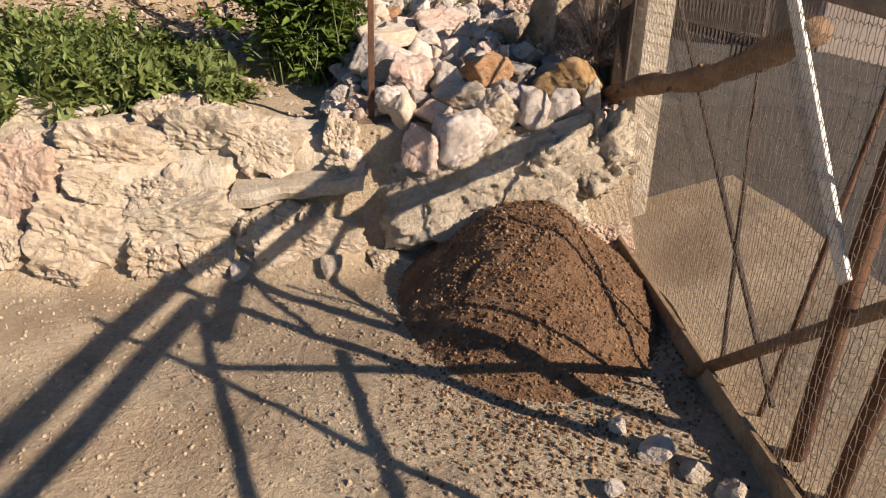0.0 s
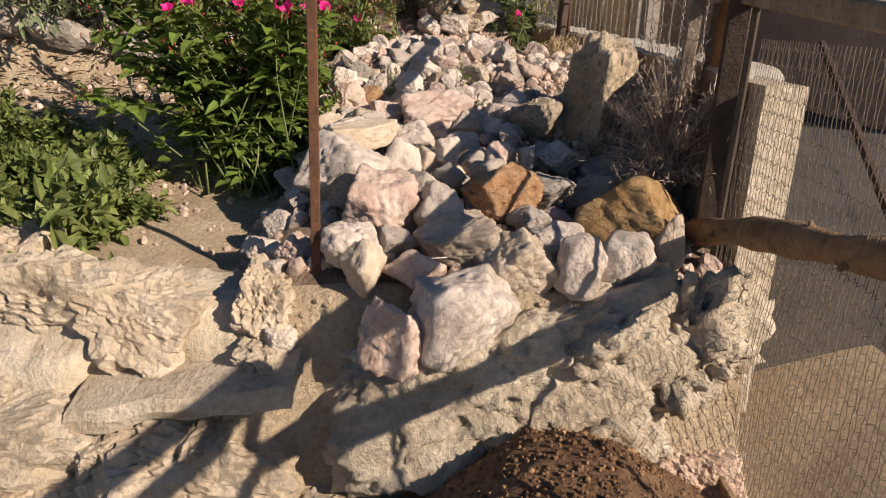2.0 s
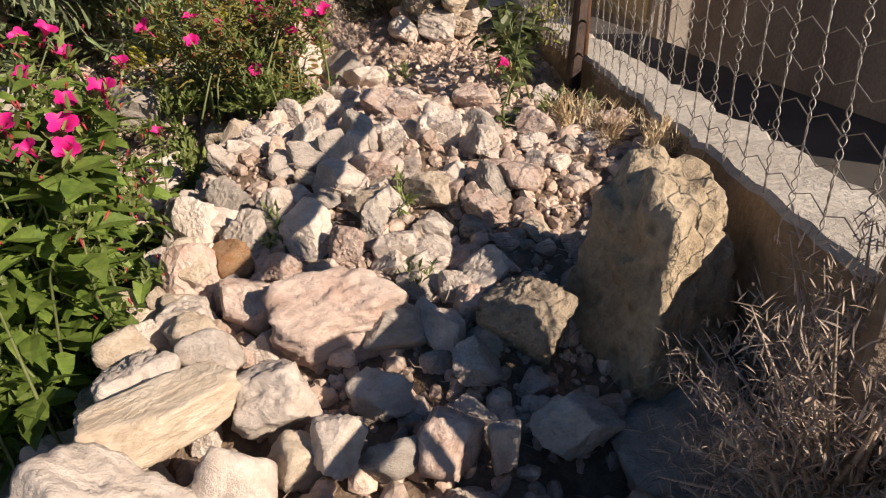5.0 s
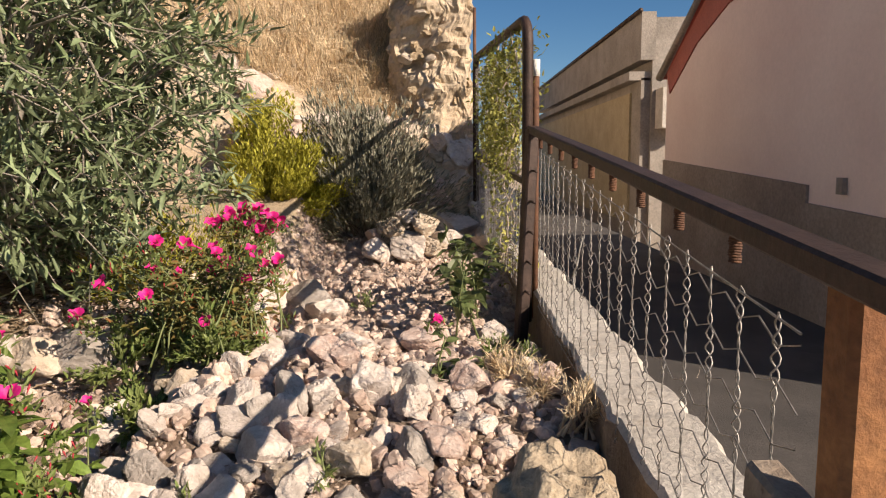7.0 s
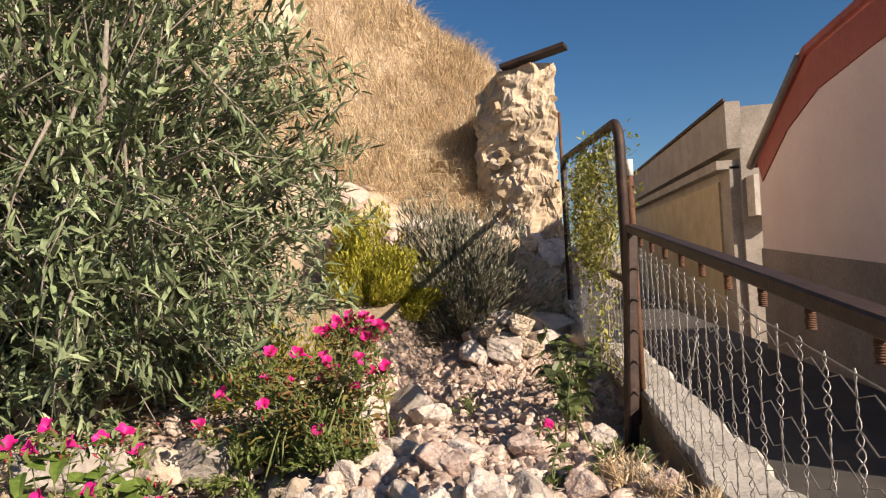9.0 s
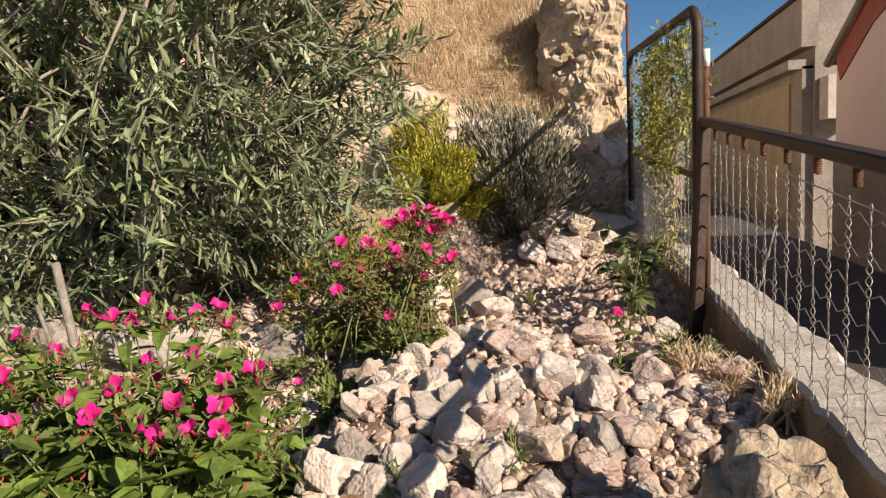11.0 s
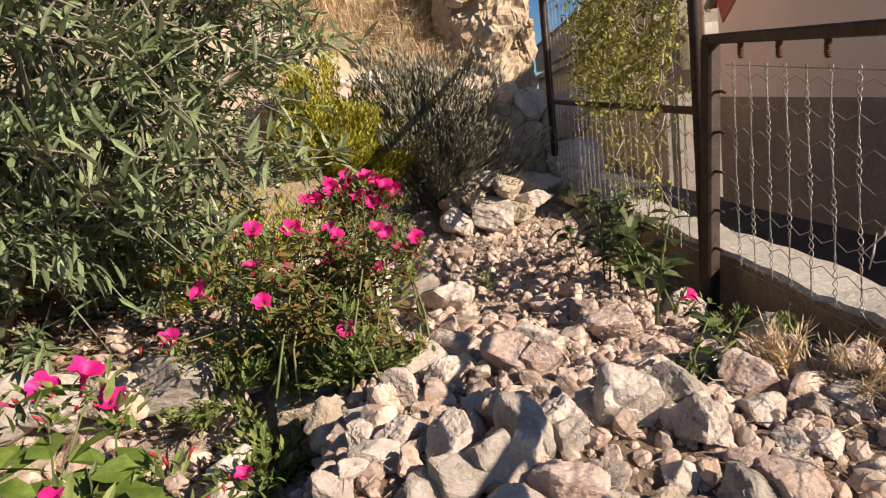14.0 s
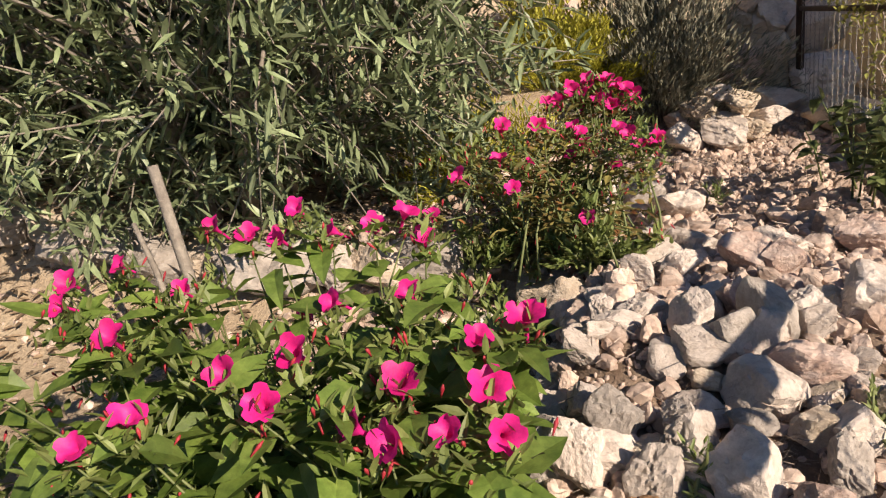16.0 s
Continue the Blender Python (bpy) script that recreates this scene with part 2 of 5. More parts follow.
# ---- mesh helpers ----
class Mesh:
    """Gathers vertices and faces for one mesh."""

    def __init__(self):
        self.v, self.f = [], []

    def tube(self, pts, radii, sides=6, caps=True):
        pts = [Vector(p) for p in pts]
        if not hasattr(radii, "__len__"):
            radii = [radii] * len(pts)
        base = len(self.v)
        side = None
        for i, p in enumerate(pts):
            d = (pts[min(i + 1, len(pts) - 1)] - pts[max(i - 1, 0)]).normalized()
            if side is None:
                side = d.orthogonal().normalized()
            side = (side - d * side.dot(d)).normalized()
            other = d.cross(side)
            for k in range(sides):
                a = 2 * math.pi * k / sides
                self.v.append(p + (side * math.cos(a) + other * math.sin(a)) * radii[i])
        for i in range(len(pts) - 1):
            for k in range(sides):
                a, b = base + i * sides + k, base + i * sides + (k + 1) % sides
                self.f.append((a, b, b + sides, a + sides))
        if caps:
            self.f.append(tuple(base + k for k in reversed(range(sides))))
            self.f.append(tuple(base + (len(pts) - 1) * sides + k for k in range(sides)))
        return self

    def box(self, lo, hi, m=None):
        base = len(self.v)
        for z in (lo[2], hi[2]):
            for x, y in ((lo[0], lo[1]), (hi[0], lo[1]), (hi[0], hi[1]), (lo[0], hi[1])):
                p = Vector((x, y, z))
                self.v.append(m @ p if m else p)
        for q in ((3, 2, 1, 0), (4, 5, 6, 7), (0, 1, 5, 4), (1, 2, 6, 5), (2, 3, 7, 6), (3, 0, 4, 7)):
            self.f.append(tuple(base + k for k in q))
        return self

    def beam(self, a, b, w, h, upv=(0, 0, 1)):
        """A rectangular bar from a to b."""
        a, b = Vector(a), Vector(b)
        d = (b - a).normalized()
        s = d.cross(Vector(upv))
        if s.length < 1e-3:
            s = d.cross(Vector((0, 1, 0)))
        s.normalize()
        t = s.cross(d)
        base = len(self.v)
        c = min(w, h) * 0.15
        ring = [(-w / 2, -h / 2 + c), (-w / 2 + c, -h / 2), (w / 2 - c, -h / 2), (w / 2, -h / 2 + c), (w / 2, h / 2 - c), (w / 2 - c, h / 2), (-w / 2 + c, h / 2), (-w / 2, h / 2 - c)]
        for p in (a, b):
            for x, y in ring:
                self.v.append(p + s * x + t * y)
        for k in range(8):
            self.f.append((base + k, base + (k + 1) % 8, base + 8 + (k + 1) % 8, base + 8 + k))
        self.f.append(tuple(base + k for k in reversed(range(8))))
        self.f.append(tuple(base + 8 + k for k in range(8)))
        return self

    def leaf(self, base, d, n, length, width, fold=0.25, droop=0.2, tip=0.55):
        """A folded, drooping leaf blade of eight triangles."""
        d, n = d.normalized(), n.normalized()
        s = d.cross(n)
        if s.length < 1e-4:
            s = d.orthogonal()
        s.normalize()
        n = s.cross(d)
        b = len(self.v)
        mid1, mid2 = base + d * length * (tip * 0.55) - n * length * droop * 0.1, base + d * length * (tip * 0.55 + 0.35) - n * length * droop * 0.45
        end = base + d * length - n * length * droop
        w1, w2 = width * 0.5, width * 0.38
        up1, up2 = n * fold * w1, n * fold * w2
        self.v += [base, mid1 + s * w1 + up1, mid1, mid1 - s * w1 + up1, mid2 + s * w2 + up2, mid2, mid2 - s * w2 + up2, end]
        self.f += [(b, b + 2, b + 1), (b, b + 3, b + 2), (b + 1, b + 2, b + 5, b + 4), (b + 2, b + 3, b + 6, b + 5), (b + 4, b + 5, b + 7), (b + 5, b + 6, b + 7)]
        return self

    def blade(self, base, d, length, width, bend):
        """A grass blade or twig of three triangles."""
        d = d.normalized()
        s = d.cross(Vector((random.uniform(-1, 1), random.uniform(-1, 1), 0.3)))
        s = s.normalized() if s.length > 1e-4 else d.orthogonal()
        b = len(self.v)
        mid = base + d * length * 0.55
        end = base + d * length + bend
        self.v += [base - s * width / 2, base + s * width / 2, mid + s * width * 0.4, mid - s * width * 0.4, end]
        self.f += [(b, b + 1, b + 2, b + 3), (b + 3, b + 2, b + 4)]
        return self

    def data(self, name, mat, flat=False):
        me = bpy.data.meshes.new(name)
        me.from_pydata([tuple(p) for p in self.v], [], self.f)
        me.materials.append(mat)
        if not flat:
            me.polygons.foreach_set("use_smooth", [True] * len(me.polygons))
        me.update()
        return me


def part(name, mesh, mat, parent=None, label="", flat=True):
    ob = new(name, mesh.data(name, mat, flat) if isinstance(mesh, Mesh) else mesh)
    ob.parent = parent
    if label:
        tagged(ob, label)
    return ob


def thing(name, x, y, z, label, category, group="", kind=""):
    ob = new(name)
    ob.location = (x, y, z)
    ob.empty_display_size = 0.05
    return tagged(ob, label, category, group, kind)


def rnd(a, b):
    return random.uniform(a, b)


def rand_dir():
    return Vector((random.gauss(0, 1), random.gauss(0, 1), random.gauss(0, 1))).normalized()


ICO = {}


def ico(level):
    if level not in ICO:
        bm = bmesh.new()
        bmesh.ops.create_icosphere(bm, subdivisions=level, radius=1)
        bm.verts.ensure_lookup_table()
        ICO[level] = ([v.co.normalized() for v in bm.verts], [tuple(v.index for v in f.verts) for f in bm.faces])
        bm.free()
    return ICO[level]


def rock_shape(seed, level=4, planes=13, rough=0.10, fine=0.03, given=(), crag=0.0, grow=None):
    """An angular stone of unit radius: a faceted solid, worn by noise."""
    rs = random.Random(seed)
    facets = list(given)
    turn = Euler((rs.uniform(0, 6), rs.uniform(0, 6), rs.uniform(0, 6))).to_matrix()
    if not facets:
        for axis in ((1, 0, 0), (-1, 0, 0), (0, 1, 0), (0, -1, 0), (0, 0, 1), (0, 0, -1)):
            d = turn @ (Vector(axis) + Vector((rs.uniform(-0.4, 0.4), rs.uniform(-0.4, 0.4), rs.uniform(-0.4, 0.4))))
            facets.append((d.normalized(), rs.uniform(0.66, 0.82)))
    for _ in range(planes):
        d = Vector((rs.gauss(0, 1), rs.gauss(0, 1), rs.gauss(0, 1))).normalized()
        facets.append((d, rs.uniform(0.76, 1.0)))
    out = Mesh()
    verts, faces = ico(level)
    shift = Vector((seed * 3.1, seed * 1.7, seed * 0.9))
    for u in verts:
        v = u
        acc = 0.0
        for d, k in facets:
            c = v.dot(d)
            if c > 0.05:
                acc += (c / k) ** 90
        r = min(1.15, acc ** (-1 / 90)) if acc else 1.15
        if grow:
            v = Vector((u.x * grow[0], u.y * grow[1], u.z * grow[2])) * (3.0 / sum(grow))
        r *= 1 + rough * noise.noise(v * 1.9 + shift) + fine * 1.4 * noise.noise(v * 4.5 + shift) + fine * noise.noise(v * 11 + shift) + 0.5 * fine * noise.noise(v * 24 + shift)
        if crag:
            r -= crag * (0.9 * max(0.0, 0.30 - abs(noise.noise(v * 2.6 + shift))) + 0.8 * max(0.0, noise.noise(v * 6.0 + shift) - 0.15) + 0.45 * max(0.0, noise.noise(v * 13.0 + shift) - 0.1))
        out.v.append(Vector((u.x * grow[0], u.y * grow[1], u.z * grow[2])) * r if grow else u * r)
    out.f = list(faces)
    return out


def smooth(a, b, v):
    k = min(1.0, max(0.0, (v - a) / (b - a)))
    return k * k * (3 - 2 * k)


def ground_height(x, y):
    """Lower yard, the step of the stone wall, and the rubble garden above it."""
    low = -0.02 + 0.04 * x
    mid = float(np.interp(y, (3.0, 3.45, 3.9, 4.3, 4.5, 4.7, 5.1, 5.3, 6.0, 7.0, 8.0, 8.6, 9.2, 10.0), (0.5, 0.6, 0.72, 0.8, 0.86, 0.94, 1.06, 1.14, 1.14, 1.1, 1.1, 1.21, 1.5, 1.9)))
    left = float(np.interp(y, (3.0, 3.6, 4.3, 5.0, 5.5, 5.9, 6.15, 7.0, 8.0, 9.0, 10.0), (0.5, 0.53, 0.6, 0.74, 0.83, 0.94, 1.16, 1.25, 1.45, 1.8, 2.3)))
    w = smooth(-0.3, -0.6, x)
    up = mid * (1 - w) + left * w
    up += smooth(-1.5, -4.0, x) * smooth(5.0, 8.0, y) * 1.6
    up -= 0.15 * math.exp(-((x - 0.68) / 0.22) ** 2 - ((y - 4.15) / 0.22) ** 2)
    up -= 0.12 * smooth(0.66, 0.9, x) * smooth(5.6, 6.0, y) * smooth(7.2, 6.8, y)
    v = smooth(-0.2, -0.45, x)
    step = smooth(3.3, 3.52, y) * (1 - v) + smooth(3.08, 3.6, y) * v
    return low * (1 - step) + up * step


STONES_B = (
    (-0.03, 3.68, 0.051, 0.043, "g"),
    (0.40, 3.83, 0.055, 0.039, "g"),
)
STONES_C = (
    (-0.28, 4.72, 0.066, 0.066, "p"),
    (-0.20, 4.78, 0.045, 0.045, "n"),
    (-0.13, 4.64, 0.062, 0.059, "p"),
    (-0.25, 4.59, 0.059, 0.052, "w"),
    (-0.34, 4.67, 0.029, 0.033, "t"),
    (-0.39, 4.65, 0.066, 0.055, "t"),
    (-0.32, 4.93, 0.048, 0.068, "w"),
    (0.03, 5.11, 0.063, 0.054, "w"),
    (0.06, 5.26, 0.045, 0.058, "w"),
    (0.16, 5.37, 0.049, 0.047, "w"),
    (0.31, 5.41, 0.068, 0.074, "w"),
    (0.28, 4.61, 0.033, 0.037, "w"),
    (0.08, 4.84, 0.045, 0.045, "p"),
    (0.81, 4.36, 0.097, 0.058, "g"),
    (0.79, 4.29, 0.115, 0.083, "g"),
    (0.39, 4.64, 0.041, 0.041, "p"),
)
STONES_D = (
    (-0.01, 5.25, 0.062, 0.054, "g"),
    (-0.12, 4.93, 0.047, 0.047, "g"),
    (-0.26, 5.02, 0.050, 0.058, "g"),
    (0.84, 5.74, 0.050, 0.045, "w"),
    (0.09, 8.64, 0.113, 0.068, "t"),
    (0.33, 8.62, 0.180, 0.113, "w"),
    (0.19, 8.88, 0.188, 0.094, "o"),
    (0.47, 8.92, 0.130, 0.083, "t"),
    (-0.42, 6.93, 0.096, 0.080, "w"),
    (-0.26, 7.12, 0.117, 0.067, "g"),
    (-0.08, 6.75, 0.091, 0.060, "w"),
    (-0.40, 6.49, 0.086, 0.072, "w"),
    (-0.18, 5.91, 0.083, 0.059, "w"),
    (0.09, 5.83, 0.068, 0.051, "p"),
    (-0.07, 5.97, 0.066, 0.054, "w"),
    (0.45, 5.47, 0.059, 0.049, "g"),
    (0.76, 6.28, 0.079, 0.053, "w"),
)
STONES_E = (
    (0.90, 5.49, 0.061, 0.051, "p"),
    (-0.55, 5.94, 0.075, 0.063, "t"),
    (0.87, 5.92, 0.062, 0.088, "t"),
    # grey here paints in the shade below the near flowers
    (-0.36, 4.96, 0.070, 0.065, "g"),
    (-0.73, 5.74, 0.073, 0.073, "w"),
    (0.54, 5.14, 0.052, 0.039, "p"),
    (0.28, 5.07, 0.059, 0.051, "t"),
    (0.17, 5.02, 0.050, 0.042, "w"),
    (0.45, 6.03, 0.073, 0.048, "p"),
    (0.19, 5.94, 0.071, 0.047, "w"),
    (0.64, 5.52, 0.061, 0.045, "p"),
)
FACE_A = (
    (-1.82, 3.40, 0.31, 0.182, 0.228, "p"),
    (-1.48, 3.50, 0.46, 0.251, 0.133, "t"),
    (-1.23, 3.65, 0.53, 0.193, 0.149, "t"),
    (-1.90, 3.70, 0.54, 0.291, 0.130, "c"),
    (-1.55, 3.27, 0.10, 0.276, 0.189, "t"),
    (-1.26, 3.39, 0.30, 0.170, 0.085, "w"),
    (-1.49, 3.40, 0.31, 0.175, 0.073, "w"),
    (-1.12, 3.32, 0.19, 0.320, 0.111, "w"),
    (-1.21, 3.22, 0.04, 0.139, 0.125, "t"),
    (-0.98, 3.23, 0.04, 0.122, 0.109, "t"),
    (-0.55, 3.25, 0.10, 0.303, 0.158, "t"),
    (-1.04, 3.52, 0.49, 0.284, 0.156, "w"),
    (-0.75, 3.51, 0.48, 0.180, 0.111, "t"),
    (-0.40, 3.49, 0.51, 0.108, 0.122, "g"),
    (-0.38, 3.42, 0.39, 0.107, 0.067, "w"),
)
FACE_B = (
    (-0.15, 3.32, -0.03, 0.108, 0.061, "t"),
    (0.86, 3.36, 0.09, 0.118, 0.084, "p"),
    (-1.88, 3.26, 0.06, 0.091, 0.121, "t"),
    (-0.81, 3.31, 0.17, 0.054, 0.068, "w"),
    (-0.66, 3.32, 0.20, 0.067, 0.040, "g"),
    (-0.50, 3.33, 0.22, 0.066, 0.040, "g"),
    (-1.61, 3.19, -0.02, 0.131, 0.073, "t"),
)
KEY_A = (
    (-0.23, 4.07, 0.80, 0.155, 0.115, 0.125, "w"),
    (-0.27, 4.39, 0.872, 0.084, 0.074, 0.075, "w"),
    (0.0, 4.36, 0.88, 0.083, 0.062, 0.066, "w"),
    (-0.09, 3.81, 0.747, 0.109, 0.104, 0.115, "p"),
    (0.11, 3.78, 0.736, 0.071, 0.068, 0.11, "g"),
    (0.31, 3.94, 0.766, 0.115, 0.079, 0.084, "n"),
    (0.73, 3.8, 0.739, 0.166, 0.134, 0.143, "c"),
    (0.19, 3.65, 0.688, 0.131, 0.076, 0.082, "t"),
    (0.33, 3.56, 0.665, 0.099, 0.078, 0.084, "t"),
    (0.51, 3.54, 0.656, 0.076, 0.072, 0.078, "w"),
    (0.64, 3.58, 0.669, 0.076, 0.072, 0.085, "w"),
    (-0.15, 3.62, 0.678, 0.089, 0.074, 0.08, "w"),
    (-0.11, 3.52, 0.65, 0.057, 0.054, 0.069, "t"),
)
KEY_B = (
    (0.04, 3.53, 0.647, 0.076, 0.053, 0.058, "p"),
    (-0.05, 4.18, 0.808, 0.067, 0.064, 0.078, "w"),
    (0.11, 4.59, 0.932, 0.139, 0.085, 0.09, "p"),
    (0.03, 3.96, 0.765, 0.064, 0.06, 0.078, "g"),
    (0.06, 4.26, 0.812, 0.054, 0.048, 0.051, "t"),
    (0.2, 4.4, 0.851, 0.058, 0.048, 0.05, "w"),
    (0.33, 4.29, 0.826, 0.061, 0.058, 0.065, "p"),
    (0.24, 4.26, 0.809, 0.064, 0.035, 0.037, "g"),
    (0.14, 4.07, 0.78, 0.063, 0.057, 0.06, "g"),
    (0.48, 3.68, 0.684, 0.084, 0.05, 0.054, "w"),
    (0.51, 4.58, 0.93, 0.086, 0.081, 0.092, "o"),
    (0.44, 4.29, 0.823, 0.03, 0.028, 0.062, "w"),
    (0.58, 4.35, 0.819, 0.084, 0.053, 0.056, "w"),
)
KEY_C = (
    (0.46, 4.09, 0.745, 0.115, 0.065, 0.06, "g"),
    (0.81, 3.67, 0.691, 0.043, 0.04, 0.082, "t"),
    (0.17, 3.42, 0.541, 0.149, 0.11, 0.137, "w"),
    (-0.03, 3.36, 0.51, 0.085, 0.068, 0.108, "p"),
)
KEY_D = (
    (-0.155, 4.45, 0.905, 0.070, 0.052, 0.045, "w"),
    (0.133, 4.255, 0.845, 0.045, 0.045, 0.06, "w"),
    (0.287, 4.09, 0.80, 0.064, 0.055, 0.052, "g"),
    (-0.15, 3.94, 0.765, 0.108, 0.08, 0.064, "o"),
    (0.70, 4.15, 0.71, 0.095, 0.09, 0.085, "t"),
    (-0.21, 4.52, 0.92, 0.05, 0.045, 0.045, "t"),
    (-0.35, 4.50, 0.90, 0.055, 0.05, 0.04, "t"),
)
NEAR_BLOOMS = (
    (-0.85, 4.95, 1.53), (-1.05, 4.95, 1.5), (-0.9, 4.95, 1.47), (-0.78, 4.95, 1.48), (-0.69, 4.95, 1.49), (-0.62, 4.95, 1.51), (-0.59, 4.95, 1.46),
    (-1.25, 4.89, 1.44), (-1.27, 4.77, 1.44), (-1.15, 4.63, 1.44), (-0.96, 4.71, 1.44), (-1.0, 4.57, 1.41), (-0.64, 4.64, 1.44), (-0.52, 4.65, 1.45),
    (-0.66, 4.54, 1.4), (-0.76, 4.51, 1.38), (-0.86, 4.43, 1.35), (-0.91, 4.38, 1.33), (-0.67, 4.46, 1.36), (-0.53, 4.43, 1.35), (-0.48, 4.42, 1.34),
    (-0.49, 4.5, 1.38), (-0.4, 4.57, 1.41), (-0.37, 4.49, 1.38), (-0.34, 4.6, 1.43), (-0.41, 4.43, 1.35), (-0.34, 4.43, 1.35), (-0.97, 4.95, 1.48),
)
FAR_BLOOMS = (
    (-0.39, 6.45, 1.67), (-0.34, 6.45, 1.68), (-0.29, 6.45, 1.66), (-0.25, 6.45, 1.63), (-0.42, 6.45, 1.63), (-0.37, 6.45, 1.63), (-0.32, 6.45, 1.61),
    (-0.28, 6.45, 1.58), (-0.49, 6.45, 1.63), (-0.41, 6.45, 1.59), (-0.33, 6.45, 1.57), (-0.55, 6.45, 1.62), (-0.42, 6.1, 1.55), (-0.39, 6.1, 1.49),
    (-0.43, 6.1, 1.45), (-0.24, 6.1, 1.51), (-0.21, 6.1, 1.47), (-0.15, 6.1, 1.49), (-0.29, 6.1, 1.41), (-0.57, 6.1, 1.44), (-0.68, 6.1, 1.46),
    (-0.54, 6.1, 1.56), (-0.58, 5.8, 1.4), (-0.75, 5.8, 1.45), (-0.85, 5.8, 1.33), (-0.36, 5.8, 1.3), (-0.66, 6.1, 1.57), (-0.46, 6.45, 1.67),
)


def adopt(ob, parent):
    ob.parent = parent
    if parent.type == "EMPTY":
        ob.matrix_parent_inverse = Matrix.Translation(-parent.location)
    return ob


def piece(name, mesh, mat, parent, label="", flat=True):
    """A part in world coordinates under a thing."""
    return adopt(part(name, mesh, mat, None, label, flat), parent)


# ---- the ground ----
def grid(xs, ys, height):
    m = Mesh()
    for y in ys:
        for x in xs:
            m.v.append((x, y, height(x, y)))
    w = len(xs)
    for j in range(len(ys) - 1):
        for i in range(w - 1):
            a = j * w + i
            m.f.append((a, a + 1, a + w + 1, a + w))
    return m


def bumpy(x, y):
    p = Vector((x, y, 0))
    z = ground_height(x, y) - 0.035 * smooth(3.2, 3.6, y)
    return z + 0.018 * noise.noise(p * 3) + 0.008 * noise.noise(p * 11) + 0.004 * noise.noise(p * 30)


xs = list(np.arange(-10, -2.6, 0.4)) + list(np.arange(-2.6, 0.98, 0.035)) + [0.985]
ys = list(np.arange(-8, 0.4, 0.5)) + list(np.arange(0.4, 6.4, 0.035)) + list(np.arange(6.4, 10.1, 0.1))
ground = tagged(part("ground", grid(xs, ys, bumpy), SOIL, flat=False), "sandy pale soil yard rising to a rubble garden", "ground", kind="structure")


def rubble_edge(x, y):
    left = -0.42 - 0.9 * smooth(4.8, 5.3, y) * smooth(8.4, 6.5, y)
    return x - left + 0.25 * noise.noise(Vector((x * 3, y * 3, 8)))


ground.data.materials.append(DIRT)
ground.data.materials.append(GRAVELSOIL)
for face in ground.data.polygons:
    x, y = face.center.x, face.center.y
    if 3.55 < y < 8.9 and rubble_edge(x, y) > 0:
        face.material_index = 1 if y + 0.5 * noise.noise(Vector((x * 4, y * 4, 1))) < 6.0 else 2


def bank_height(x, y):
    return 0.03 + 0.22 * smooth(1.0, 1.8, x) + 0.05 * noise.noise(Vector((x * 2, y * 2, 5)))


tagged(part("ground_bank", grid(list(np.arange(0.985, 1.72, 0.06)), list(np.arange(-8, 0, 1.0)) + list(np.arange(0, 4.0, 0.06)), bank_height), SOIL, flat=False), "sandy earth behind the wire netting", "ground", kind="structure")
road = Mesh().box((1.25, 3.94, -0.5), (3.5, 60, 0.62))
road.box((1.68, -8, -0.5), (9.0, 3.94, 0.22))
tagged(part("road", road, ASPHALT), "dark shaded asphalt lane beside the house", "road", kind="structure")
far = Mesh().box((-900, -900, -1.2), (900, 900, -0.6))
tagged(part("ground_far", far, SOIL), "dry earth reaching the horizon", "ground", kind="structure")


# ---- heap of manure ----
def heap_height(x, y):
    u, v = (x - 0.43) / 0.60, (y - 3.0) / 0.9
    r = math.sqrt(u * u + v * v)
    p = Vector((x, y, 3))
    top = 0.355 * (1.3 * max(0.0, 1 - r) ** 1.25 if r > 0.3 else 0.833 - 1.6 * (r * r - 0.09)) * (1 + 0.1 * noise.noise(p * 4))
    return bumpy(x, y) - 0.03 + top + 0.035 * smooth(1.0, 0.7, r) + 0.012 * noise.noise(p * 16) + 0.008 * noise.noise(p * 40)


heap = part("manure_heap", grid(list(np.arange(-0.2, 0.93, 0.018)), list(np.arange(2.0, 3.31, 0.018)), heap_height), HEAP, flat=False)
tagged(heap, "crumbly brown manure heap against the stone block", "manure heap")


# ---- scattered small stuff ----
def scatter(name, count, xr, yr, size, mat, label, category, where=None, height=bumpy, level=1, seed=1):
    random.seed(seed)
    shapes = [rock_shape(900 + seed * 10 + k, level, 9, 0.12, 0.03) for k in range(8)]
    m = Mesh()
    made = 0
    while made < count:
        x, y = rnd(*xr), rnd(*yr)
        if where and random.random() > where(x, y):
            continue
        s = rnd(*size) * rnd(0.6, 1.0)
        sh = random.choice(shapes)
        turn = Euler((rnd(0, 6), rnd(0, 6), rnd(0, 6))).to_matrix() @ Matrix.Diagonal((rnd(0.8, 1.3), 1, rnd(0.6, 0.9)))
        at = Vector((x, y, height(x, y) + s * 0.25))
        base = len(m.v)
        m.v += [at + turn @ (v * s) for v in sh.v]
        m.f += [tuple(base + k for k in f) for f in sh.f]
        made += 1
    return tagged(part(name, m, mat), label, category, kind="stuff")


def rubble_zone(x, y):
    if x > 0.95 or y > 8.9:
        return 0.0
    left = -0.42 - 0.9 * smooth(4.8, 5.3, y) * smooth(8.4, 6.5, y)
    return smooth(left - 0.25, left + 0.1, x) * (1.0 if y > 4.4 else 0.9) * (1.0 if x > -0.55 else 0.5)


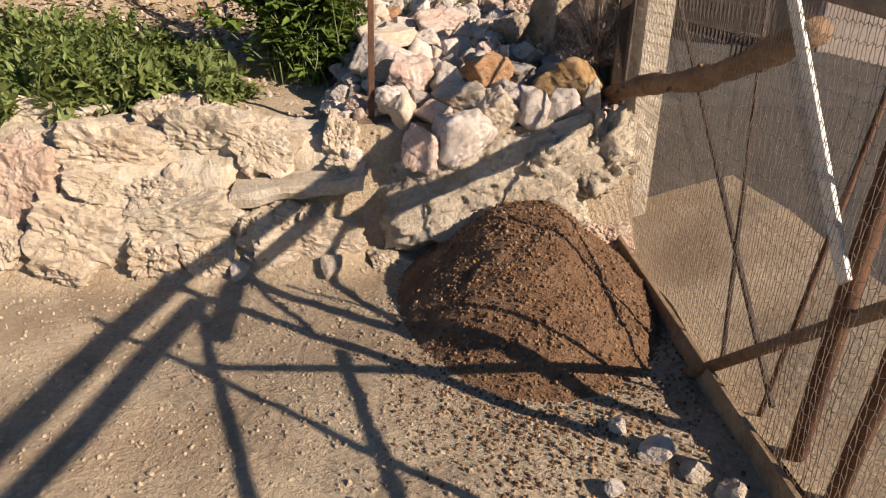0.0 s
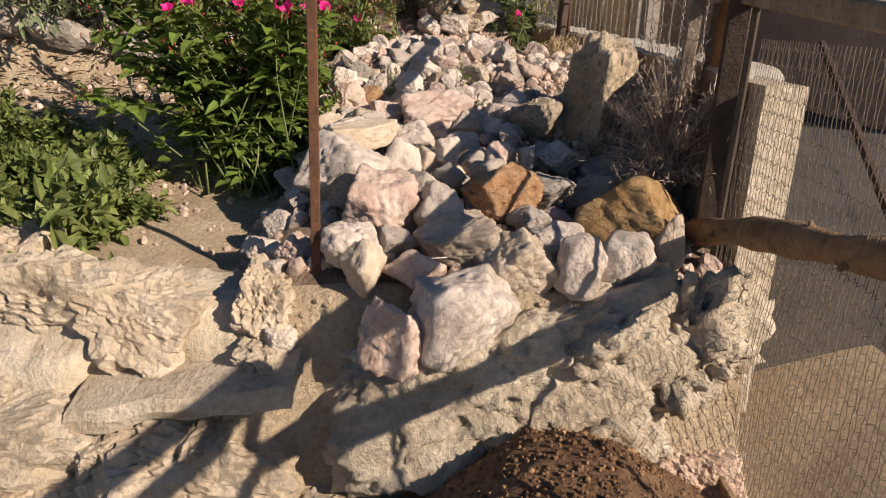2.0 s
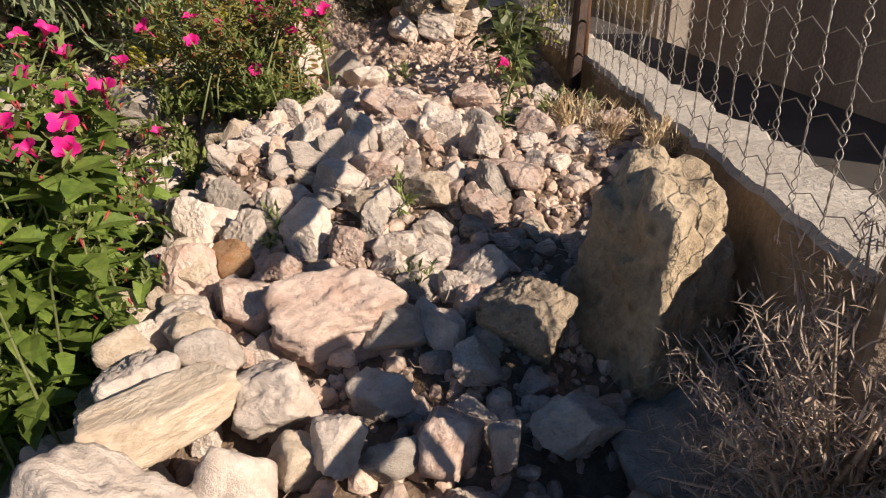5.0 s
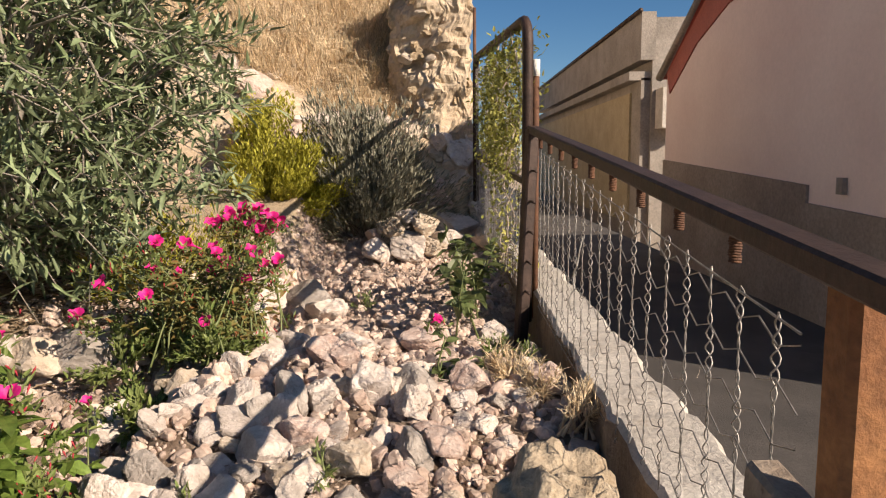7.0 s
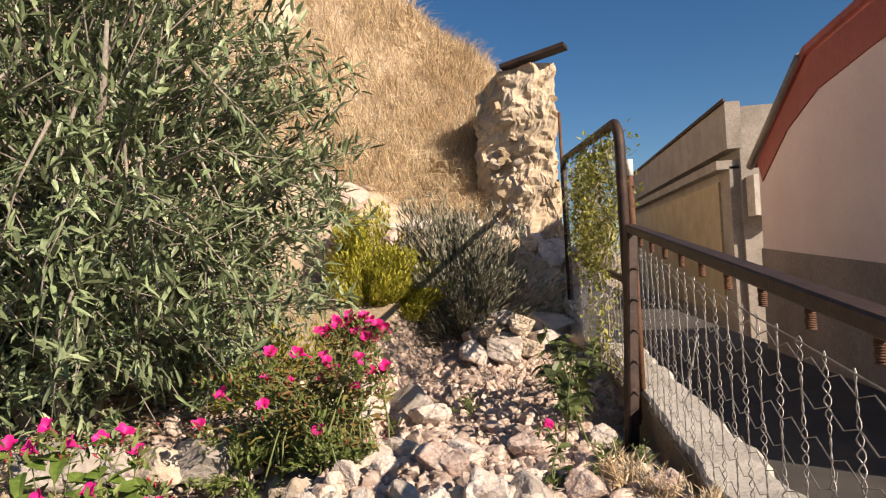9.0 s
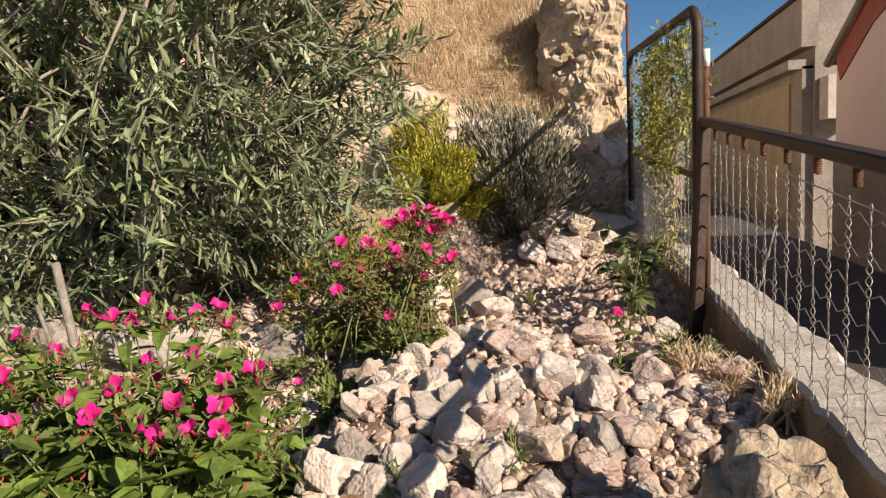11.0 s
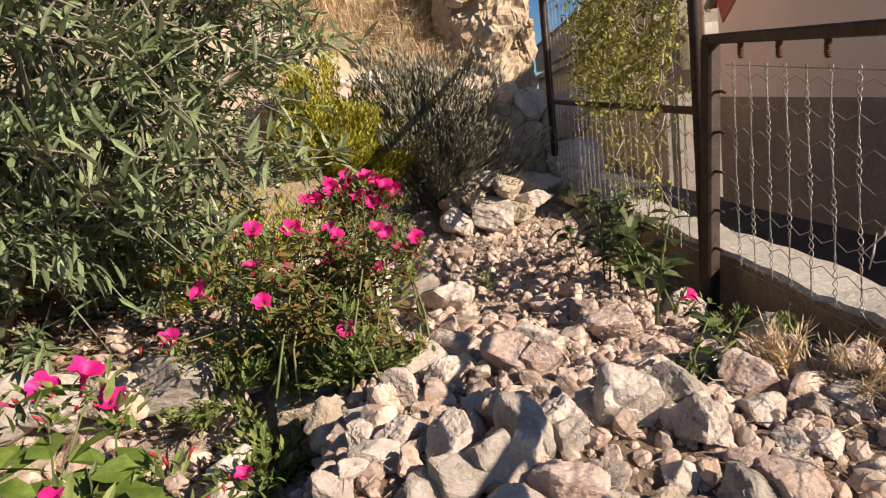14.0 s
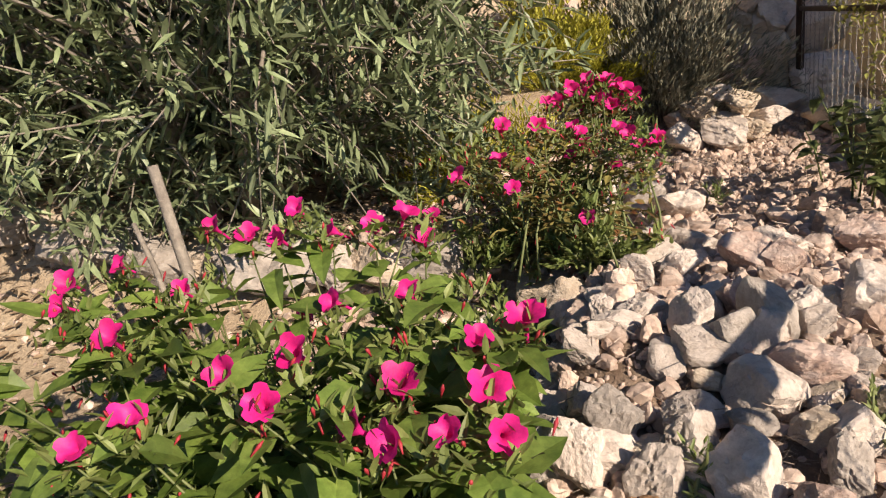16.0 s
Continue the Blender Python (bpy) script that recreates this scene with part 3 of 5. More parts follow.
def piled_zone(x, y):
    """The heap of fist-sized stones in the middle of the rubble."""
    return smooth(-0.62, -0.42, x) * smooth(0.62, 0.30, x) * smooth(4.35, 4.6, y) * smooth(5.95, 5.45, y)


def pebble_zone(x, y):
    return rubble_zone(x, y) * (1 - 0.45 * piled_zone(x, y)) * (1 - 0.6 * smooth(5.9, 6.4, y) * smooth(-0.5, -0.2, x))


scatter("pebbles", 4300, (-1.5, 0.97), (3.6, 8.8), (0.010, 0.040), PEBBLE, "pinkish limestone pebbles between the rubble", "pebbles", pebble_zone, level=2, seed=3)
scatter("fine_gravel", 8000, (-0.7, 0.97), (4.4, 8.8), (0.006, 0.016), PEBBLE, "fine pink limestone gravel on the soil", "gravel", rubble_zone, seed=4)
scatter("yard_grit", 5200, (-2.4, 0.95), (0.9, 3.5), (0.003, 0.012), CRUMB, "loose pale grit on the yard floor", "grit", seed=5)
scatter("manure_crumbs", 5200, (-0.15, 0.92), (1.5, 3.4), (0.003, 0.011), DUNG, "loose brown crumbs on and around the heap", "crumbs", lambda x, y: smooth(1.4, 0.5, math.hypot((x - 0.42) / 0.5, (y - 2.6) / 0.9)), lambda x, y: max(bumpy(x, y), heap_height(x, y) if 2 < y < 3.3 else -1), 1, 6)
scatter("bed_pebbles", 1500, (-3.0, -0.5), (3.7, 8.0), (0.006, 0.03), PEBBLE, "pale pebbles on the garden bed", "pebbles", seed=7)

# ---- big stones of the rubble ----
ROCKS = [rock_shape(k + 1, 4, 2 + k % 4, 0.06, 0.028, (), 0.05 + 0.09 * (k % 3)) for k in range(12)]
ROUGH = [rock_shape(k + 40, 4, 5, 0.12, 0.06, (), 0.32) for k in range(4)]
NAMES = {"w": "white limestone", "p": "pinkish limestone", "t": "tan limestone", "g": "grey limestone", "n": "orange sandstone", "c": "ochre brown", "o": "pitted tan limestone", "b": "rough limestone"}
CACHE = {}


def rock_data(k, colour, rugged=False):
    key = (k, colour, rugged)
    if key not in CACHE:
        src = ROUGH[k % 4] if rugged or colour in "ob" else ROCKS[k % 12]
        CACHE[key] = src.data("rock", M[colour], True)
    return CACHE[key]


def place_rock(x, y, z, size, colour, k, tilt=0.3, name="rock", rugged=False):
    ob = new(name, rock_data(k, colour, rugged))
    ob.location = (x, y, z)
    ob.rotation_euler = (rnd(-tilt, tilt), rnd(-tilt, tilt), rnd(0, 6.3))
    ob.scale = size
    return ob


random.seed(11)
for n, row in enumerate(STONES_B + STONES_C + STONES_D + STONES_E):
    x, y, sx, sz, colour = row
    k = 1.22
    ob = place_rock(x, y + 0.25 * sx, ground_height(x, y) + 0.25 * sz, (sx * k, sx * k * rnd(0.75, 1.0), sz * k), colour, n)
    ob.rotation_euler[2] = rnd(-0.5, 0.5)
    size = "large" if sx > 0.1 else "medium" if sx > 0.06 else "small"
    tagged(ob, f"{size} {NAMES[colour]} rock lying in the rubble", "rock", "rubble of the garden")


# the large stones of the rubble's front, each of a shape of its own
for n, (x, y, z, sx, sy, sz, colour) in enumerate(KEY_A + KEY_B + KEY_C + KEY_D):
    pitted = colour == "o" or n in (4, 7, 8)
    shape = rock_shape(300 + n, 5 if sx > 0.08 else 4, 3 if pitted else 5, 0.10, 0.07 if pitted else 0.035, (), 0.14 if pitted else 0.04 if colour == "c" else 0.2 if n % 2 else 0.14)
    ob = new("rock", shape.data("rock", M[colour]))
    ob.location = (x, y, z)
    ob.rotation_euler = (rnd(-0.1, 0.1), rnd(-0.1, 0.1) - 0.12 * (n == 7), rnd(-0.2, 0.2))
    k = 0.98 if colour == "c" else 1.17
    ob.scale = (sx * k, sy * k, sz * k * (0.85 if colour == "c" else 1.0))
    size = "large" if sx > 0.1 else "medium" if sx > 0.06 else "small"
    tagged(ob, f"{size} {NAMES[colour]} rock at the rubble's front edge", "rock", "rubble of the garden")


cream = new("rock", rock_shape(360, 5, 2, 0.05, 0.03, [(Vector(a).normalized(), k) for a, k in (((1, 0.2, 0), 0.95), ((-1, 0.1, 0.1), 0.9), ((0, 1, 0.1), 0.8), ((0.1, -1, 0), 0.8), ((0.05, 0, 1), 0.62), ((0, 0, -1), 0.8), ((-0.6, -0.7, 0.4), 0.8))], 0.06).data("rock", M["t"]))
cream.location, cream.rotation_euler, cream.scale = (-0.185, 4.27, 0.905), (0.1, -0.12, 0.72), (0.155, 0.075, 0.062)
tagged(cream, "long flat cream limestone slab lying across white rocks", "rock", "rubble of the garden")


def free_of(x, y, r, taken):
    return all((x - a) ** 2 + (y - b) ** 2 > (r + c) ** 2 * 0.55 for a, b, c in taken)


taken = [(r[0], r[1], r[2]) for r in STONES_B + STONES_C + STONES_D + STONES_E] + [(r[0], r[1], r[3]) for r in KEY_A + KEY_B + KEY_C + KEY_D] + [(0.785, 4.58, 0.2)]
made = 0
rest = Mesh()
SMALL = [rock_shape(k + 60, 3, 4, 0.08, 0.045) for k in range(8)]
while made < 420:
    x, y = rnd(-1.4, 0.95), rnd(3.6, 8.6)
    big = smooth(5.6, 4.2, y)
    r = rnd(0.026, 0.050) + 0.03 * big * random.random() + 0.012 * (random.random() < 0.2)
    keep = rubble_zone(x, y) * (1.0 if y < 6.4 else 0.2 + 0.5 * (x < -0.1))
    if random.random() > keep or not free_of(x, y, r, taken):
        made += 0.05
        continue
    taken.append((x, y, r))
    colour = random.choice("wwwwwwwwpptg")
    size = (r * rnd(0.9, 1.3), r, r * rnd(0.65, 0.9))
    if y > 5.45 or x < -0.6 or r < 0.034:
        base = len(rest.v)
        turn = Euler((rnd(0, 6), rnd(0, 6), rnd(0, 6))).to_matrix() @ Matrix.Diagonal(size)
        sh = random.choice(SMALL)
        rest.v += [Vector((x, y, bumpy(x, y) + 0.3 * r)) + turn @ v for v in sh.v]
        rest.f += [tuple(base + k for k in f) for f in sh.f]
        made += 1
        continue
    ob = place_rock(x, y, bumpy(x, y) + 0.3 * r, size, colour, random.randrange(12), 0.5)
    tagged(ob, f"small {NAMES[colour]} rock lying in the rubble", "rock", "rubble of the garden")
    made += 1



def joined_rock(m, x, y, z, size):
    base = len(m.v)
    turn = Euler((rnd(0, 6), rnd(0, 6), rnd(0, 6))).to_matrix() @ Matrix.Diagonal(size)
    sh = random.choice(SMALL)
    m.v += [Vector((x, y, z)) + turn @ v for v in sh.v]
    m.f += [tuple(base + k for k in f) for f in sh.f]


random.seed(13)
piled, tries = [], 0
while len(piled) < 150 and tries < 6000:
    tries += 1
    x, y = rnd(-0.62, 0.6), rnd(4.4, 5.95)
    r = 0.022 + 0.045 * random.random() ** 1.6
    if random.random() > piled_zone(x, y) or any((x - a) ** 2 + (y - b) ** 2 < (0.62 * (r + c)) ** 2 for a, b, c in piled):
        continue
    piled.append((x, y, r))
    z = bumpy(x, y) + rnd(0.35, 0.95) * r
    size = (r * rnd(1.0, 1.5), r * rnd(0.85, 1.1), r * rnd(0.65, 1.0))
    if r < 0.036:
        joined_rock(rest, x, y, z, size)
        continue
    colour = random.choice("wwwwwgpt")
    tagged(place_rock(x, y, z, size, colour, random.randrange(12), 1.2), f"fist-sized {NAMES[colour]} rock heaped in the rubble", "rock", "rubble of the garden")

tagged(part("small_rubble", rest, PEBBLE), "fist-sized pale limestone rubble farther up the garden", "rubble", kind="stuff")

# ---- boulder and the block at the wall's end ----
def single_rock(name, seed, x, y, z, size, turn, colour, label, rough=0.14, fine=0.06, planes=14, level=5, given=(), crag=0.55):
    ob = part(name, rock_shape(seed, level, planes, rough, fine, [(Vector(g[:3]).normalized(), g[3]) for g in given], crag, size), M[colour.upper()], flat=False)
    ob.location = (x, y, z)
    ob.rotation_euler = [radians(a) for a in turn]
    return tagged(ob, label, "boulder")


single_rock("boulder", 71, 0.785, 4.60, 1.01, (0.19, 0.20, 0.265), (0, 3, 0), "o", "tall pitted limestone boulder beside the concrete kerb", 0.12, 0.06, 2, 5,
            ((-0.88, -0.45, 0.1, 0.60), (0.52, -0.84, 0.16, 0.64), (1, 0.25, 0.1, 0.8), (0, 1, 0.1, 0.9), (-0.6, 0.7, 0.2, 0.85), (0.1, -0.2, 0.95, 0.9), (-0.7, -0.2, 0.6, 0.85)), 0.14)
single_rock("stone_block", 72, 0.32, 3.50, 0.36, (0.66, 0.26, 0.30), (-10, -15, 6), "b", "long rough limestone block at the wall's end", 0.10, 0.05, 2, 6,
            ((1, 0.1, 0.2, 0.86), (-1, -0.2, 0.1, 0.86), (0.05, -1, 0.12, 0.72), (0, 1, 0, 0.9), (0, -0.15, 1, 0.62), (0, -0.2, -1, 0.8), (0.5, -0.8, 0.5, 0.86), (-0.5, -0.6, 0.7, 0.84)), 0.30)
single_rock("stone_block", 75, 0.58, 3.43, 0.20, (0.30, 0.15, 0.20), (0, 6, 4), "b", "rough pale block under the wall's end", 0.12, 0.06, 4)
single_rock("stone_block", 73, 0.84, 3.53, 0.42, (0.22, 0.20, 0.28), (0, 10, 20), "b", "crumbling pitted limestone block beside the netting", 0.16, 0.09, 5, 5, (), 0.9)
single_rock("stone_block", 74, 0.60, 3.46, 0.44, (0.17, 0.13, 0.15), (8, -10, 0), "b", "pale rough block wedged in the wall", 0.12, 0.07, 4)

# ---- dry stone wall of the yard ----
wall = thing("stone_wall", -1.0, 3.4, 0.0, "low wall of pale boulders set in mortar", "wall", kind="structure")
def wall_stone(x, y, z, size, colour, k, tilt=0.1):
    """A roughly squared, craggy stone with its flat face to the yard."""
    rs = random.Random(500 + k)
    faces = [(Vector((a[0] + rs.uniform(-0.35, 0.35), a[1] + rs.uniform(-0.25, 0.25), a[2] + rs.uniform(-0.35, 0.35))).normalized(), rs.uniform(0.62, 0.82)) for a in ((1, 0, 0), (-1, 0, 0), (0, 1, 0), (0, -1, 0), (0, 0, 1), (0, 0, -1))]
    shape = rock_shape(500 + k, 5 if max(size) > 0.16 else 4, 6, 0.09, 0.06, faces, 0.14 + 0.09 * (k % 3), size)
    ob = new("stone", shape.data("stone", M[{"p": "P", "t": "T"}.get(colour, "B")], True))
    ob.location = (x, y, z)
    ob.rotation_euler = (rnd(-tilt, tilt), rnd(-0.22, 0.22), rnd(-tilt, tilt))
    return adopt(ob, wall)


random.seed(21)
for n, (x, y, z, sx, sz, colour) in enumerate(FACE_A + FACE_B):
    wall_stone(x, y + rnd(0.02, 0.08), z, (sx * 1.24, 0.17, sz * 1.26), {"c": "b", "g": "t", "w": "b"}.get(colour, colour), n)
for _ in range(46):
    x = rnd(-2.9, -0.3)
    y = rnd(3.16, 3.56)
    r = rnd(0.03, 0.07)
    ob = place_rock(x, y, bumpy(x, y) + 0.2 * r, (r * 1.3, r, r), random.choice("ttwg"), random.randrange(12), 0.4, "stone")
    adopt(ob, wall)
for n, x in enumerate((-2.2, -2.55, -2.4, -2.8, -3.1)):
    wall_stone(x, 3.45, 0.12 + 0.27 * (n % 2), (0.24, 0.18, 0.18), "tpw"[n % 3], n)
# flat mortared ledge along the wall and the sill slab on it
ledge = Mesh()
lx = list(np.arange(-2.9, -0.38, 0.025))
for x in lx:
    for y, z in ((3.17, -0.06), (3.20, 0.08), (3.25, 0.20), (3.31, 0.30), (3.38, 0.37), (3.47, 0.44), (3.54, 0.53), (3.62, 0.57), (3.70, 0.57)):
        p = Vector((x * 3, y * 9, 2))
        y += 0.06 * smooth(0.42, 0.3, z) + 0.14 * smooth(-0.95, -0.8, x) * smooth(0.4, 0.3, z) * smooth(0.02, 0.12, z)
        ledge.v.append((x, y + 0.05 * noise.noise(p) + 0.025 * noise.noise(p * 3) + 0.012 * noise.noise(p * 8), z + 0.06 * noise.noise(p + Vector((9, 0, 0))) + 0.02 * noise.noise(p * 5) + 0.012 * noise.noise(p * 11)))
for i in range(len(lx) - 1):
    for j in range(8):
        a = i * 9 + j
        ledge.f.append((a, a + 9, a + 10, a + 1))
piece("mortar", ledge, MORTAR, wall, "pale smeared mortar", False)
slab = Mesh()
for i in range(25):
    x = -0.88 + 0.6 * i / 24
    for y, z in ((3.27, 0.0), (3.26, 0.035), (3.28, 0.065), (3.40, 0.085), (3.55, 0.10), (3.56, 0.0)):
        p = Vector((x * 7, y * 7, z * 20))
        slab.v.append((x, y + 0.025 * noise.noise(p), 0.25 + 0.16 * (x + 0.88) + z + 0.018 * noise.noise(p + Vector((4, 0, 0)))))
slab.f = [(i * 6 + k, i * 6 + 6 + k, i * 6 + 6 + (k + 1) % 6, i * 6 + (k + 1) % 6) for i in range(24) for k in range(6)] + [(5, 4, 3, 2, 1, 0), tuple(range(144, 150))]
tagged(part("stone_slab", slab, M["B"]), "thin flat stone slab bedded on the wall", "slab")
# stones edging the upper garden bed, mostly grey to paint in the olive's shade
random.seed(23)
for n in range(13):
    x = -0.95 - 0.19 * n
    r = rnd(0.09, 0.14)
    ob = place_rock(x, 6.04 + rnd(-0.06, 0.06), ground_height(x, 6.04) + 0.03, (r * 1.3, r, r * 0.85), "gtgg"[n % 4], n)
    tagged(ob, "rounded stone edging the garden bed, greyed for the olive's shade", "rock", "stones edging the bed")

random.seed(27)
litter = Mesh()
for _ in range(700):
    x, y = rnd(-0.9, 0.9), rnd(4.3, 7.5)
    a = rnd(0, 6.3)
    p = Vector((x, y, bumpy(x, y) + rnd(0.01, 0.05)))
    litter.blade(p, Vector((math.cos(a), math.sin(a), rnd(-0.1, 0.35))), rnd(0.03, 0.11), rnd(0.002, 0.004), Vector((0, 0, rnd(-0.02, 0.02))))
for _ in range(900):
    x, y = random.gauss(0.25, 0.3), random.gauss(4.95, 0.3)
    a = rnd(0, 6.3)
    litter.blade(Vector((x, y, bumpy(x, y) + rnd(0.005, 0.04))), Vector((math.cos(a), math.sin(a), rnd(-0.1, 0.5))), rnd(0.02, 0.06), rnd(0.0015, 0.003), Vector((0, 0, rnd(-0.02, 0.02))))
tagged(part("dry_twigs", litter, TWIG), "dry twigs and stalks fallen among the stones", "twigs", kind="stuff")
# dry leaves; their dark brown also stands for shade below the olive
fallen = Mesh()
for _ in range(5200):
    x, y = rnd(-3.6, -0.7), rnd(4.9, 7.6)
    if random.random() > smooth(5.2, 6.0, y) * 0.85 + 0.15:
        continue
    p = Vector((x, y, bumpy(x, y) + rnd(0.004, 0.02)))
    a = rnd(0, 6.3)
    fallen.leaf(p, Vector((math.cos(a), math.sin(a), rnd(-0.1, 0.3))), Vector((rnd(-0.5, 0.5), rnd(-0.5, 0.5), 1)), rnd(0.04, 0.085), rnd(0.014, 0.028), 0.4, 0.2)
tagged(part("leaf_litter", fallen, DRYLEAF), "dry brown leaves under the olive tree, spread to deepen its shade", "leaf litter", kind="stuff")
cord = Mesh().tube([(0.05, 3.58, 0.66), (0.12, 3.60, 0.66), (0.22, 3.63, 0.655)], 0.0022, 5)
tagged(part("cord", cord, WHITEPAINT, flat=False), "short white cord lying across the stones", "cord")


# ---- concrete kerb wall ----
kerb = Mesh()
ky = list(np.arange(3.95, 9.61, 0.06)) + [40.0]
for y in ky:
    j = 0.012 * noise.noise(Vector((1, y * 4, 0))) + 0.008 * noise.noise(Vector((1, y * 17, 0)))
    top = 1.20 + 0.018 * max(0.0, min(4.5, y - 3.95)) + j
    for x, z in ((0.985, 0.3), (0.985 + j, top - 0.015), (1.0 + j, top), (1.19 + j * 2, top + 0.004), (1.21 + j * 2, top - 0.02), (1.26, 0.3)):
        kerb.v.append((x, y, z))
for i in range(len(ky) - 1):
    for k in range(5):
        a = i * 6 + k
        kerb.f.append((a, a + 6, a + 7, a + 1))
kerb.f.append((0, 1, 2, 3, 4, 5))
kerb_ob = tagged(part("kerb_wall", kerb, CONCRETE), "low weathered concrete kerb wall under the fence", "wall", kind="structure")
# garden-side face: soil brown, with the shade of that side in the colour
kerb_ob.data.materials.append(SHADEDDIRTYCONC)
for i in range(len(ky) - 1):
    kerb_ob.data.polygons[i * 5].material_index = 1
end = Mesh().box((1.04, 3.72, -0.1), (1.17, 3.94, 1.17))
tagged(part("concrete_pier", end, MORTAR), "pale concrete wall end behind the netting", "wall", kind="structure")


# ---- the wire fence on the kerb ----
def fence_wires(parent, y0, y1, x0, x1, zb0, zb1, zt0, zt1, count, rows):
    """Upright twisted strands with zigzag cross wires."""
    for k in range(count):
        f = (k + 0.5) / count
        y, x = y0 + (y1 - y0) * f, x0 + (x1 - x0) * f
        zb, zt = zb0 + (zb1 - zb0) * f, zt0 + (zt1 - zt0) * f
        m = Mesh()
        steps = int((zt - zb) / 0.007)
        for ph in (0, math.pi):
            pts = []
            for i in range(steps + 1):
                z = zb + (zt - zb) * i / steps
                loose = 0.0035 + 0.0025 * math.sin(z * 31 + 2.4 * k)
                a = z * 125 + ph + 1.7 * k
                pts.append((x + loose * math.cos(a), y + loose * 1.3 * math.sin(a) + 0.004 * math.sin(z * 9 + k), z))
            m.tube(pts, 0.0014, 4, False)
        piece("strand", m, WIRE, parent, "twisted galvanised strand", False)
    for g in (0.02, 0.985):
        a = (x0, y0, zb0 + (zt0 - zb0) * g)
        b = (x1, y1, zb1 + (zt1 - zb1) * g)
        piece("line_wire", Mesh().tube([a, b], 0.002, 5, False), WIRE, parent, "", False)
    for r in range(rows):
        m = Mesh()
        g = (r + 0.5) / rows
        pts = []
        for k in range(count * 2 + 1):
            f = k / (2 * count)
            zb, zt = zb0 + (zb1 - zb0) * f, zt0 + (zt1 - zt0) * f
            pts.append((x0 + (x1 - x0) * f, y0 + (y1 - y0) * f, zb + (zt - zb) * g + (0.011 if (k + r) % 2 else -0.011)))
        m.tube(pts, 0.0014, 4, False)
        piece("cross_wire", m, WIRE, parent, "", False)


fence = thing("wire_fence", 0.97, 6.4, 1.1, "brown steel framed fence of twisted galvanised wire on the kerb", "fence")
fence_post = piece("post", Mesh().beam((0.90, 6.45, 0.98), (0.955, 6.47, 2.03), 0.055, 0.055), DARKSTEEL, fence, "dark brown square steel post")
piece("post", Mesh().beam((1.03, 4.02, 1.0), (1.03, 4.02, 1.765), 0.065, 0.065), ORANGERUST, fence, "rusty square steel post")
fence_rail = piece("rail", Mesh().beam((0.96, 6.50, 2.03), (1.0, 3.86, 1.752), 0.05, 0.035), DARKSTEEL, fence, "dark brown steel top rail")
fence_wires(fence, 6.40, 4.10, 0.975, 1.0, 1.20, 1.13, 1.94, 1.68, 20, 8)
for k in range(9):
    f = (k + 0.4) / 9
    y = 6.35 - 2.2 * f
    x, z = 0.962 + 0.036 * f, 2.014 - 0.278 * (6.50 - y) / 2.64
    m = Mesh()
    m.tube([(x + 0.009 * math.cos(a * 1.2), y + 0.009 * math.sin(a * 1.2), z - 0.002 - 0.0008 * a) for a in range(0, 60)], 0.0022, 4)
    piece("tension_spring", m, RUST, fence_rail, "rusty coil spring", False)
for k in range(5):
    hx = 0.917 + 0.0075 * k
    piece("hook", Mesh().tube([(hx, 6.44, 1.28 + 0.14 * k), (hx + 0.01, 6.40, 1.28 + 0.14 * k), (hx + 0.018, 6.385, 1.275 + 0.14 * k)], 0.006, 6), DARKSTEEL, fence_post, "", False)

panel = thing("tall_fence_panel", 0.87, 7.7, 1.1, "tall dark steel framed mesh panel overgrown by a creeper", "fence")
NE, FE = (0.945, 6.58), (0.80, 8.98)


def on_panel(f, z):
    return (NE[0] + (FE[0] - NE[0]) * f, NE[1] + (FE[1] - NE[1]) * f, z)


arch = [on_panel(0, 1.1), on_panel(0, 2.42)] + [on_panel(0.06 * (1 - math.cos(a)), 2.42 + 0.14 * math.sin(a)) for a in np.linspace(0.2, 1.57, 6)]
arch += [on_panel(0.94 + 0.06 * math.sin(a), 2.60 + 0.10 * math.cos(a)) for a in np.linspace(0, 1.57, 6)] + [on_panel(1, 2.5), on_panel(1, 1.3)]
piece("panel_frame", Mesh().tube(arch, 0.026, 8), DARKSTEEL, panel, "dark bent steel tube", False)
piece("middle_bar", Mesh().beam(on_panel(0, 1.78), on_panel(1, 1.94), 0.03, 0.03), DARKSTEEL, panel)
fence_wires(panel, NE[1], FE[1], NE[0], FE[0], 1.2, 1.35, 2.45, 2.62, 26, 9)
piece("pole", Mesh().tube([on_panel(1.02, 1.2), on_panel(1.03, 3.12)], 0.014, 6), RUST, panel, "thin rusty pole", False)
gate_post = piece("gate_post", Mesh().tube([(0.995, 6.66, 1.1), (0.995, 6.66, 2.29)], 0.016, 8), RUST, panel, "weathered rusty tube post", False)
piece("tip", Mesh().tube([(0.995, 6.66, 2.29), (0.995, 6.66, 2.37)], 0.018, 8), WHITEPAINT, gate_post, "white painted tip", False)
random.seed(31)
strips = Mesh()
for k in range(5):
    p = Vector((0.985, 5.41 + 0.045 * k, 1.65 - 0.05 * k))
    strips.tube([p, p + Vector((rnd(-0.01, 0.01), rnd(0.0, 0.04), -0.05)), p + Vector((rnd(-0.02, 0.01), rnd(0.02, 0.08), -0.10))], (0.0015, 0.003, 0.001), 4)
tagged(part("plastic_strip", strips, PLASTICBAG), "torn pale plastic strip caught in the fence wire", "plastic strip")


